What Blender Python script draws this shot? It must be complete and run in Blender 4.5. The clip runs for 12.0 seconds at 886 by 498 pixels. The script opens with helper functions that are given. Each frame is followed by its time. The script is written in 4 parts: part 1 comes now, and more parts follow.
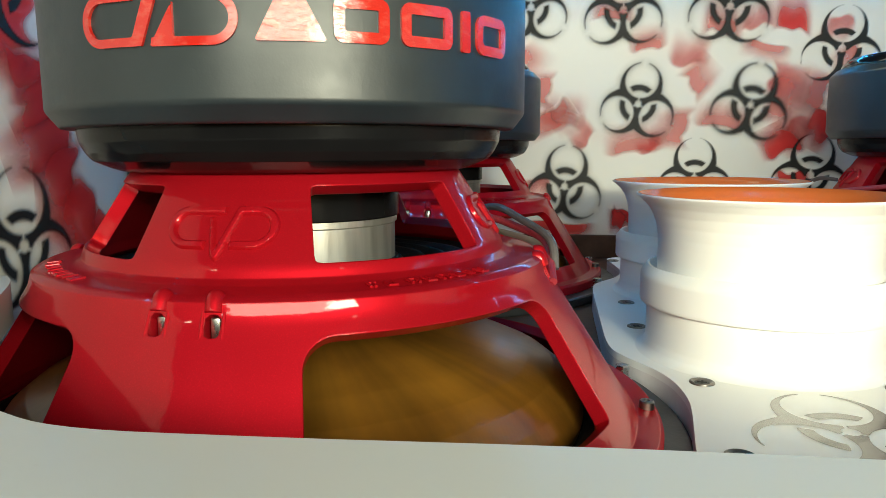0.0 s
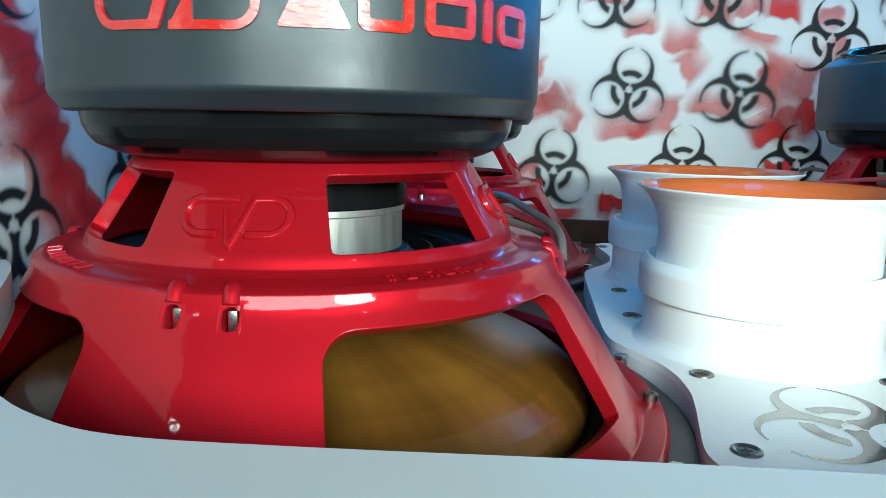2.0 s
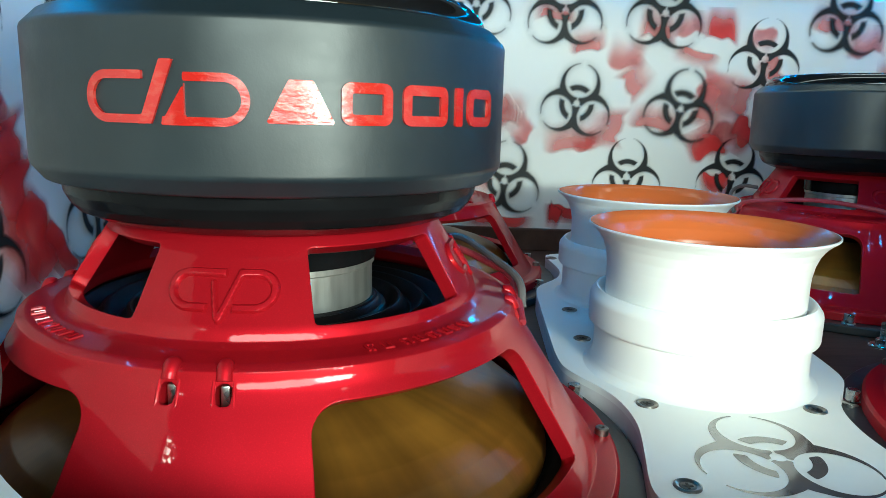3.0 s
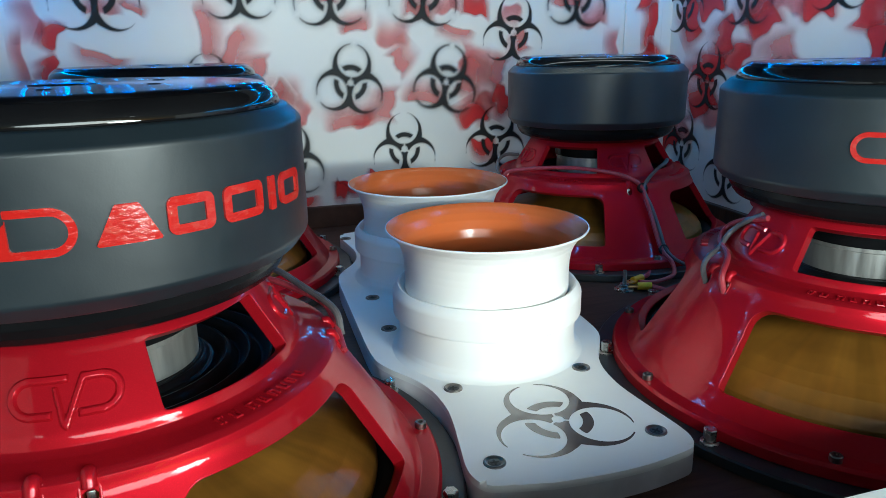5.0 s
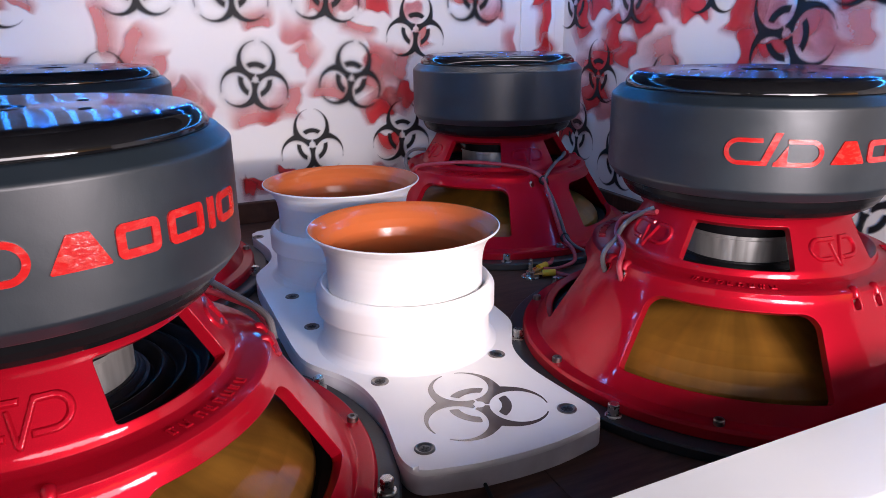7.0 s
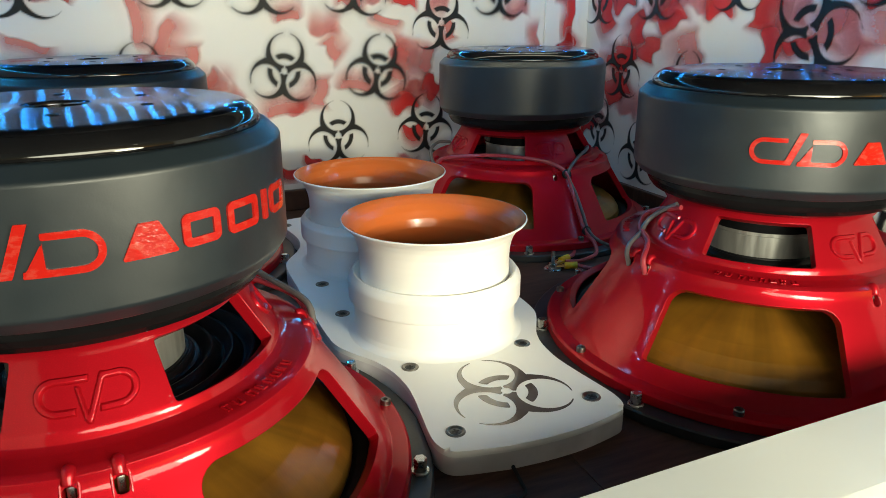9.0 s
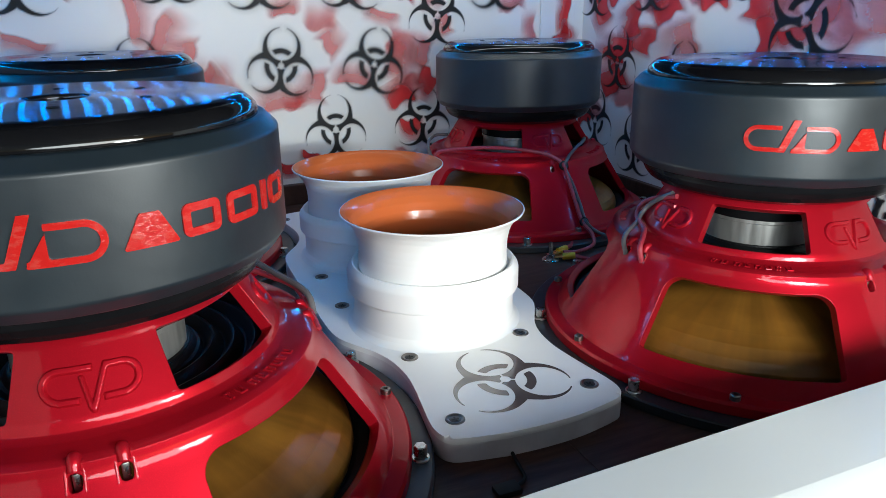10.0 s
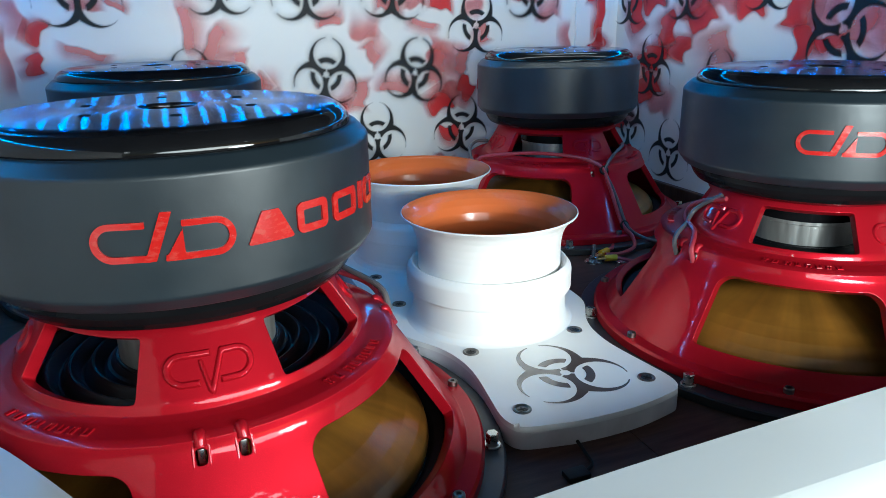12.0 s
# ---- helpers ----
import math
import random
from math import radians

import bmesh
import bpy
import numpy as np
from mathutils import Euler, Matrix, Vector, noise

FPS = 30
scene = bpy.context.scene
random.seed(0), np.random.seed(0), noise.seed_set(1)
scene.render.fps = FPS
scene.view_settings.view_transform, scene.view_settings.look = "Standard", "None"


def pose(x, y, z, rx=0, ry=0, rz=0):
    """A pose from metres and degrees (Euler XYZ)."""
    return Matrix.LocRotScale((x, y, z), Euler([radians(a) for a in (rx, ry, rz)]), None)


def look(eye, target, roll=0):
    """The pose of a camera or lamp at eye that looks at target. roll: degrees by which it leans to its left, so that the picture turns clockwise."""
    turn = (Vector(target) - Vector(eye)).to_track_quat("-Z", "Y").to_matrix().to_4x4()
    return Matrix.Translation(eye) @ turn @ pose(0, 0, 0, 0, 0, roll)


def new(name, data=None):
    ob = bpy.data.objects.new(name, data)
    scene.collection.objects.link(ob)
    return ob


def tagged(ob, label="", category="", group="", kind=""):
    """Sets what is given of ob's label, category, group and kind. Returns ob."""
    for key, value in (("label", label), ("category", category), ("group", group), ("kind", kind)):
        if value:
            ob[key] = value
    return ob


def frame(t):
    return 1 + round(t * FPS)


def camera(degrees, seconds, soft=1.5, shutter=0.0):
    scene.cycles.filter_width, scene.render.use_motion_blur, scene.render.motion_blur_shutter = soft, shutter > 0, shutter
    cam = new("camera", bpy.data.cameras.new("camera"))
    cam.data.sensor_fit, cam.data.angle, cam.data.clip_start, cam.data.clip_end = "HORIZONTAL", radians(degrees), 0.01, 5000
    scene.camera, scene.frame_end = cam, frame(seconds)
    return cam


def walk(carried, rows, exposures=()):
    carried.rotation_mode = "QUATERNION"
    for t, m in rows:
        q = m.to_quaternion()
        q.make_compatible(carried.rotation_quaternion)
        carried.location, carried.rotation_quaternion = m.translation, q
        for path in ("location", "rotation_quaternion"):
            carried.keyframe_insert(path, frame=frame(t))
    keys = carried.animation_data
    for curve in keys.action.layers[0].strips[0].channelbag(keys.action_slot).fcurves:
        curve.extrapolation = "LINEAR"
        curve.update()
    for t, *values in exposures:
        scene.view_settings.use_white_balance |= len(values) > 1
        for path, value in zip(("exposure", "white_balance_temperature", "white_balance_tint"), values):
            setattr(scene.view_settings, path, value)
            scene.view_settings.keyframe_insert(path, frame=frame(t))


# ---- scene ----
cam = camera(64.4, 12.0, soft=0.78)
PATH = [
    (0, (0.1713, -0.4118, 0.1778), (0.0932, 0.0772, 0.1082), -0.27),
    (0.5, (0.1687, -0.4082, 0.1779), (0.0908, 0.0789, 0.0965), -0.90),
    (1, (0.1575, -0.4089, 0.1892), (0.0856, 0.0798, 0.1116), 0.31),
    (1.5, (0.1550, -0.4112, 0.1898), (0.0899, 0.0788, 0.1146), 0.36),
    (2, (0.1512, -0.4099, 0.1843), (0.0906, 0.0790, 0.0992), 1.07),
    (2.5, (0.1503, -0.4136, 0.1912), (0.0944, 0.0749, 0.1005), 0.41),
    (3, (0.1386, -0.4307, 0.2305), (0.1167, 0.0595, 0.1345), 1.67),
    (3.5, (0.1281, -0.4455, 0.2589), (0.1551, 0.0413, 0.1480), 1.29),
    (3.7, (0.1236, -0.4491, 0.2692), (0.1664, 0.0355, 0.1537), 0.88),
    (5.3, (0.1129, -0.4679, 0.3145), (0.2512, -0.0095, 0.1702), -1.10),
    (5.5, (0.1072, -0.4697, 0.3190), (0.2509, -0.0141, 0.1716), -1.11),
    (6, (0.0945, -0.4856, 0.3350), (0.2659, -0.0404, 0.1852), -2.01),
    (6.5, (0.0912, -0.4844, 0.3372), (0.2741, -0.0449, 0.1843), -1.78),
    (7, (0.0914, -0.4902, 0.3343), (0.2835, -0.0541, 0.1829), -0.76),
    (7.5, (0.0777, -0.4973, 0.3371), (0.2671, -0.0593, 0.1879), -0.64),
    (7.7, (0.0729, -0.4991, 0.3405), (0.2591, -0.0613, 0.1865), -0.03),
    (9.3, (0.0679, -0.5074, 0.3429), (0.2488, -0.0690, 0.1845), -0.41),
    (9.5, (0.0691, -0.5098, 0.3411), (0.2495, -0.0712, 0.1827), -0.58),
    (10, (0.0662, -0.5100, 0.3402), (0.2490, -0.0735, 0.1790), -0.77),
    (10.5, (0.0660, -0.5125, 0.3411), (0.2489, -0.0759, 0.1801), -0.36),
    (11, (0.0637, -0.5130, 0.3419), (0.2482, -0.0767, 0.1818), -0.28),
    (11.5, (0.0522, -0.5174, 0.3423), (0.2330, -0.0792, 0.1834), -0.56),
    (12, (0.0101, -0.5237, 0.3451), (0.1843, -0.0820, 0.1886), -1.07),
]
EXPOSURES = [(0.0, 0.46, 7910, -9.4), (0.5, 0.56, 5930, 18.5), (1.0, 0.63, 7990, -16.1), (1.5, 0.61, 5900, 14.2), (2.0, 0.58, 5560, -16.9), (2.5, 0.55, 5550, 0.7),
             (3.0, 0.50, 6050, -18.4), (3.5, 0.35, 6340, -11.6), (5.5, 0.15, 5730, -7.9), (6.0, 0.17, 6440, 32.9), (6.5, 0.32, 8860, -5.8), (7.0, 0.43, 6610, 26.9),
             (7.5, 0.41, 8450, -10.0), (9.5, 0.32, 8280, -6.0), (10.0, 0.25, 6070, 1.2), (10.5, 0.60, 6400, 28.3), (11.0, 0.71, 8000, -9.1), (11.5, 0.69, 8000, -9.1),
             (12.0, 0.33, 5710, -5.5)]
walk(cam, [(t, look(eye, target, roll)) for t, eye, target, roll in PATH], EXPOSURES)

# Everything below is laid out in units of 44 mm: the x axis runs along the back wall, y into the boot, z up from the board.
K = 0.044
SUB_A, SUB_B, SUB_C, SUB_D = (0.368, 0.135), (0.312, 12.176), (14.814, 12.613), (14.826, 0.54)
WALL_Y, WALL_R, WALL_L, CEIL = 17.6, 20.95, -5.4, 10.0
PORT_A, PORT_B = (7.52, 3.43), (7.62, 8.86)

# ---- world and light ----
world = bpy.data.worlds.new("sky")
scene.world = world
world.use_nodes = True
wn = world.node_tree.nodes
sky = wn.new("ShaderNodeTexSky")
sky.sky_type, sky.sun_disc = "NISHITA", False
sky.sun_elevation, sky.sun_rotation = radians(3.5), radians(150)
world.node_tree.links.new(sky.outputs[0], wn["Background"].inputs[0])
wn["Background"].inputs[1].default_value = 0.05


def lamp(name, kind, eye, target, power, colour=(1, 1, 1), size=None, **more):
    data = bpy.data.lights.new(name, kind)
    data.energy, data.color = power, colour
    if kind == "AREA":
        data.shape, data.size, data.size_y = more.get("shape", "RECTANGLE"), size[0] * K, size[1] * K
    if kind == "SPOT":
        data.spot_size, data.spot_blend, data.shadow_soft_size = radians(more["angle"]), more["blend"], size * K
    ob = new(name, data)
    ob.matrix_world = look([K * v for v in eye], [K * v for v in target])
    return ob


LED = (0.0, 0.33, 1.0)
# Unseen soft area in front of the boot: broad fill standing in for daylight.
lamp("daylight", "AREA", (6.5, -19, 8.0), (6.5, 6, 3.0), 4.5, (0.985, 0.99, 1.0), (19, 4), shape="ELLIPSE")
# Unseen lamp added at the right front, placed by the motor sleeves' sheen.
lamp("front_lamp", "AREA", (10.6, -14.5, 6.2), (9.8, 3, 3.4), 2.7, (1.0, 0.99, 0.97), (5.5, 2.4), shape="ELLIPSE")
# Small unseen lamps added for the glints on the lacquer and port liners.
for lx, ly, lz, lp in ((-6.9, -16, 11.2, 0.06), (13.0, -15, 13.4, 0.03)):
    lamp("glint_lamp", "AREA", (lx, ly, lz), (lx * 0.4 + 3, 6, 3), lp, (1.0, 0.985, 0.95), (0.7, 0.5))
# Unseen strip added under the lining to brighten the back wall.
lamp("wall_fill", "AREA", (10, 11.2, CEIL - 0.2), (12.5, 18.0, 3.0), 0.50, (1.0, 0.985, 0.96), (20, 0.5))
# Unseen spot added to make the bright patch on the near port.
lamp("port_spot", "SPOT", (9.8, -15.0, 6.2), (7.4, 3.2, 2.4), 12.0, (1.0, 0.99, 0.96), 0.6, angle=23.0, blend=1.0)


# ---- materials ----
def shader(name, colour, rough=0.5, metal=0.0, coat=0.0, spec=0.5):
    m = bpy.data.materials.new(name)
    m.use_nodes = True
    b = m.node_tree.nodes["Principled BSDF"]
    b.inputs["Base Color"].default_value = (*colour, 1)
    b.inputs["Roughness"].default_value, b.inputs["Metallic"].default_value = rough, metal
    b.inputs["Coat Weight"].default_value, b.inputs["Coat Roughness"].default_value = coat, 0.06
    b.inputs["Specular IOR Level"].default_value = spec
    return m, m.node_tree.nodes, m.node_tree.links, b


def coords(n, l, scale=(1, 1, 1)):
    tc, mp = n.new("ShaderNodeTexCoord"), n.new("ShaderNodeMapping")
    mp.inputs["Scale"].default_value = scale
    l.new(tc.outputs["Object"], mp.inputs["Vector"])
    return mp.outputs["Vector"]


def grain(n, l, vec, scale, detail=4.0, rough=0.55):
    t = n.new("ShaderNodeTexNoise")
    t.inputs["Scale"].default_value, t.inputs["Detail"].default_value, t.inputs["Roughness"].default_value = scale, detail, rough
    l.new(vec, t.inputs["Vector"])
    return t.outputs["Fac"]


def ramp(n, l, fac, stops):
    r = n.new("ShaderNodeValToRGB")
    while len(r.color_ramp.elements) < len(stops):
        r.color_ramp.elements.new(0.5)
    for e, (p, c) in zip(r.color_ramp.elements, stops):
        e.position, e.color = p, (*c, 1)
    l.new(fac, r.inputs["Fac"])
    return r.outputs["Color"]


def span(n, l, fac, lo, hi, a=0.3, b=0.7):
    r = n.new("ShaderNodeMapRange")
    for key, v in zip(("From Min", "From Max", "To Min", "To Max"), (a, b, lo, hi)):
        r.inputs[key].default_value = v
    l.new(fac, r.inputs["Value"])
    return r.outputs["Result"]


def relief(n, l, b, fac, strength, dist=0.001):
    p = n.new("ShaderNodeBump")
    p.inputs["Strength"].default_value, p.inputs["Distance"].default_value = strength, dist
    l.new(fac, p.inputs["Height"])
    l.new(p.outputs["Normal"], b.inputs["Normal"])


def surface(name, dark, light, rough, metal=0.0, coat=0.0, scale=30.0, bump=0.1, fine=400.0, spec=0.5, stretch=(1, 1, 1)):
    """A worn surface: large mottling between two colours, uneven gloss and a fine relief."""
    m, n, l, b = shader(name, light, rough, metal, coat, spec)
    v = coords(n, l, stretch)
    big, small = grain(n, l, v, scale), grain(n, l, v, fine, 2.0)
    l.new(ramp(n, l, big, [(0.3, dark), (0.7, light)]), b.inputs["Base Color"])
    l.new(span(n, l, big, max(rough - 0.07, 0.02), rough + 0.08), b.inputs["Roughness"])
    relief(n, l, b, small, bump, 0.0006)
    return m


BOOT = surface("boot_rubber", (0.010, 0.0165, 0.022), (0.015, 0.0235, 0.030), 0.40, 0.0, 0.0, 22.0, 0.05, 900.0, 0.68)
boot_nodes, boot_links = BOOT.node_tree.nodes, BOOT.node_tree.links
smudge = grain(boot_nodes, boot_links, coords(boot_nodes, boot_links, (1, 1, 1.6)), 26.0, 6.0, 0.62)
boot_links.new(span(boot_nodes, boot_links, smudge, 0.37, 0.45, 0.35, 0.62), boot_nodes["Principled BSDF"].inputs["Roughness"])
dents = boot_nodes.new("ShaderNodeBump")
dents.inputs["Strength"].default_value, dents.inputs["Distance"].default_value = 0.30, 0.0012
boot_links.new(grain(boot_nodes, boot_links, coords(boot_nodes, boot_links, (1, 1, 0.7)), 34.0, 5.0, 0.5), dents.inputs["Height"])
boot_links.new(dents.outputs["Normal"], boot_nodes["Principled BSDF"].inputs["Normal"].links[0].from_node.inputs["Normal"])
BLACK_GLOSS = surface("black_gloss", (0.006, 0.006, 0.007), (0.010, 0.010, 0.011), 0.20, 0.0, 0.0, 20.0, 0.03, 200.0, 0.1)
RIM_GLOSS = surface("rim_gloss", (0.005, 0.005, 0.006), (0.009, 0.009, 0.010), 0.07, 0.0, 0.0, 20.0, 0.03, 200.0, 0.45)
BLACK_MATT = surface("black_matt", (0.006, 0.006, 0.006), (0.011, 0.011, 0.010), 0.6, 0.0, 0.0, 40.0, 0.2, 600.0, 0.25)
WHITE = surface("white_paint", (0.76, 0.75, 0.73), (0.82, 0.81, 0.79), 0.42, 0.0, 0.0, 9.0, 0.06, 160.0, 0.35)
GELCOAT = surface("gelcoat", (0.47, 0.47, 0.455), (0.50, 0.50, 0.485), 0.32, 0.0, 0.0, 5.0, 0.02, 220.0)
gel_nodes, gel_links = GELCOAT.node_tree.nodes, GELCOAT.node_tree.links
scuff = gel_nodes.new("ShaderNodeMix")
scuff.data_type, scuff.blend_type = "RGBA", "MULTIPLY"
scuff.inputs[0].default_value = 1.0
gel_links.new(gel_nodes["Principled BSDF"].inputs["Base Color"].links[0].from_socket, scuff.inputs["A"])
gel_links.new(ramp(gel_nodes, gel_links, grain(gel_nodes, gel_links, coords(gel_nodes, gel_links, (1, 4, 4)), 16.0, 8.0, 0.75), [(0.66, (1, 1, 1)), (0.74, (0.62, 0.60, 0.58))]), scuff.inputs["B"])
gel_links.new(scuff.outputs["Result"], gel_nodes["Principled BSDF"].inputs["Base Color"])
PLATE_EDGE = surface("sanded_edge", (0.60, 0.56, 0.56), (0.76, 0.73, 0.73), 0.5, 0.0, 0.0, 30.0, 0.25, 260.0)
ORANGE = surface("orange_paint", (0.58, 0.13, 0.034), (0.60, 0.13, 0.036), 0.2, 0.0, 0.0, 10.0, 0.03, 200.0, 0.3)
GASKET = surface("black_gasket", (0.012, 0.013, 0.014), (0.022, 0.023, 0.024), 0.42, 0.0, 0.0, 30.0, 0.15, 300.0)
ZINC = surface("zinc_steel", (0.45, 0.45, 0.44), (0.62, 0.62, 0.60), 0.28, 1.0, 0.0, 120.0, 0.1, 900.0)
BURNT = surface("dark_steel", (0.16, 0.15, 0.14), (0.28, 0.26, 0.24), 0.35, 1.0, 0.0, 120.0, 0.15, 900.0)
FORMER = surface("coil_former", (0.50, 0.49, 0.465), (0.66, 0.65, 0.62), 0.38, 0.8, 0.0, 30.0, 0.1, 300.0, stretch=(5, 5, 0.6))
WIRE_RED = surface("red_cable", (0.30, 0.018, 0.03), (0.40, 0.05, 0.07), 0.42, 0.0, 0.1, 60.0, 0.1, 500.0)
WIRE_GREY = surface("grey_cable", (0.08, 0.072, 0.078), (0.12, 0.11, 0.115), 0.45, 0.0, 0.1, 60.0, 0.1, 500.0)
YELLOW = surface("yellow_sleeve", (0.62, 0.36, 0.01), (0.72, 0.45, 0.02), 0.45, 0.0, 0.0, 90.0, 0.1, 500.0)
BRASS = surface("brass", (0.55, 0.40, 0.16), (0.68, 0.50, 0.22), 0.3, 1.0, 0.0, 90.0, 0.1, 500.0)
INLAY = surface("routed_inlay", (0.075, 0.056, 0.052), (0.12, 0.094, 0.088), 0.18, 0.0, 0.6, 24.0, 0.06, 220.0)
SPIDER = surface("spider_cloth", (0.003, 0.003, 0.004), (0.005, 0.005, 0.006), 0.45, 0.0, 0.0, 40.0, 0.2, 900.0, 0.3)
TAPE = surface("white_tape", (0.62, 0.61, 0.59), (0.70, 0.69, 0.67), 0.5, 0.0, 0.0, 20.0, 0.1, 160.0)
ROOF = surface("grey_lining", (0.05, 0.05, 0.053), (0.07, 0.07, 0.073), 0.8, 0.0, 0.0, 6.0, 0.1, 160.0)
EARTH = surface("concrete", (0.20, 0.19, 0.18), (0.30, 0.29, 0.27), 0.8, 0.0, 0.0, 3.0, 0.3, 60.0)


def candy_red(edge):
    """Red lacquer over fine metal flake, under a clear coat with a slight orange peel."""
    m, n, l, b = shader("red_lacquer", (0.5, 0.005, 0.010), 0.40, 0.36, 0.45, 0.0)
    v = coords(n, l)
    big, flake, peel = grain(n, l, v, 12.0), grain(n, l, v, 1500.0, 1.0), grain(n, l, v, 190.0, 2.0)
    mix = n.new("ShaderNodeMix")
    mix.data_type, mix.blend_type = "RGBA", "MULTIPLY"
    mix.inputs[0].default_value = 1.0
    l.new(ramp(n, l, big, [(0.3, (0.37, 0.005, 0.014)), (0.7, (0.43, 0.007, 0.018))]), mix.inputs["A"])
    l.new(ramp(n, l, flake, [(0.35, (0.93, 0.93, 0.93)), (0.62, (1.0, 1.0, 1.0)), (0.72, (1.12, 1.12, 1.12))]), mix.inputs["B"])
    l.new(mix.outputs["Result"], b.inputs["Base Color"])
    relief(n, l, b, flake, 0.07, 0.0003)
    soft_edge = n.new("ShaderNodeBevel")
    soft_edge.samples = 6
    soft_edge.inputs["Radius"].default_value = edge
    l.new(soft_edge.outputs[0], b.inputs["Normal"].links[0].from_node.inputs["Normal"])
    p = n.new("ShaderNodeBump")
    b.inputs["Coat Roughness"].default_value = 0.02
    p.inputs["Strength"].default_value, p.inputs["Distance"].default_value = 0.13, 0.0006
    l.new(peel, p.inputs["Height"])
    l.new(soft_edge.outputs[0], p.inputs["Normal"])
    l.new(p.outputs["Normal"], b.inputs["Coat Normal"])
    return m


def spun_top():
    """Dark metal turned on a lathe: its fine round grooves smear every reflection outwards from the middle."""
    m, n, l, b = shader("spun_metal", (0.13, 0.135, 0.155), 0.15, 1.0)
    b.inputs["Specular Tint"].default_value = (0.54, 0.59, 0.76, 1)
    v = coords(n, l)
    along = n.new("ShaderNodeTangent")
    along.direction_type, along.axis = "RADIAL", "Z"
    l.new(along.outputs[0], b.inputs["Tangent"])
    b.inputs["Anisotropic"].default_value, b.inputs["Anisotropic Rotation"].default_value = 1.0, 0.25
    l.new(span(n, l, grain(n, l, v, 60.0), 0.140, 0.155), b.inputs["Roughness"])
    return m


def kevlar():
    """Woven amber cone under clear resin."""
    m, n, l, b = shader("woven_cone", (0.16, 0.09, 0.02), 0.36, 0.0, 0.2)
    v = coords(n, l)
    big = grain(n, l, v, 18.0)
    w = n.new("ShaderNodeTexWave")
    w.wave_type, w.bands_direction = "BANDS", "DIAGONAL"
    w.inputs["Scale"].default_value, w.inputs["Distortion"].default_value = 260.0, 0.6
    l.new(v, w.inputs["Vector"])
    round_it, rays = n.new("ShaderNodeVectorMath"), n.new("ShaderNodeMix")
    round_it.operation = "NORMALIZE"
    l.new(coords(n, l, (1, 1, 0)), round_it.inputs[0])
    b.inputs["Coat Roughness"].default_value = 0.2
    rays.data_type, rays.blend_type = "RGBA", "MULTIPLY"
    rays.inputs[0].default_value = 1.0
    l.new(ramp(n, l, big, [(0.3, (0.16, 0.064, 0.010)), (0.7, (0.27, 0.118, 0.017))]), rays.inputs["A"])
    l.new(ramp(n, l, grain(n, l, round_it.outputs[0], 5.0, 3.0, 0.55), [(0.3, (0.68, 0.68, 0.66)), (0.5, (1.0, 1.0, 1.0)), (0.7, (1.3, 1.25, 1.15))]), rays.inputs["B"])
    l.new(rays.outputs["Result"], b.inputs["Base Color"])
    relief(n, l, b, w.outputs["Fac"], 0.05, 0.0003)
    return m


def stained_wood():
    m, n, l, b = shader("stained_board", (0.06, 0.03, 0.02), 0.5, 0.0, 0.0, 0.2)
    v = coords(n, l, (3.0, 26.0, 3.0))
    f1 = grain(n, l, v, 5.0, 8.0, 0.65)
    f2 = grain(n, l, coords(n, l), 9.0)
    mix = n.new("ShaderNodeMix")
    mix.data_type = "RGBA"
    mix.blend_type = "MULTIPLY"
    mix.inputs[0].default_value = 0.7
    l.new(ramp(n, l, f1, [(0.25, (0.040, 0.018, 0.012)), (0.55, (0.085, 0.042, 0.030)), (0.8, (0.12, 0.062, 0.045))]), mix.inputs["A"])
    l.new(ramp(n, l, f2, [(0.3, (0.6, 0.55, 0.55)), (0.7, (1, 1, 1))]), mix.inputs["B"])
    l.new(mix.outputs["Result"], b.inputs["Base Color"])
    relief(n, l, b, f1, 0.25, 0.0008)
    return m


def wall_paint():
    """White lacquer with faint pink overspray drifting over it."""
    m, n, l, b = shader("wall_lacquer", (0.78, 0.77, 0.74), 0.5, 0.0, 0.0)
    v = coords(n, l)
    mist = grain(n, l, v, 5.5, 3.0, 0.5)
    l.new(ramp(n, l, mist, [(0.0, (0.79, 0.775, 0.745)), (0.62, (0.77, 0.755, 0.73)), (0.85, (0.74, 0.60, 0.58))]), b.inputs["Base Color"])
    relief(n, l, b, grain(n, l, v, 45.0, 3.0), 0.08, 0.0006)
    return m


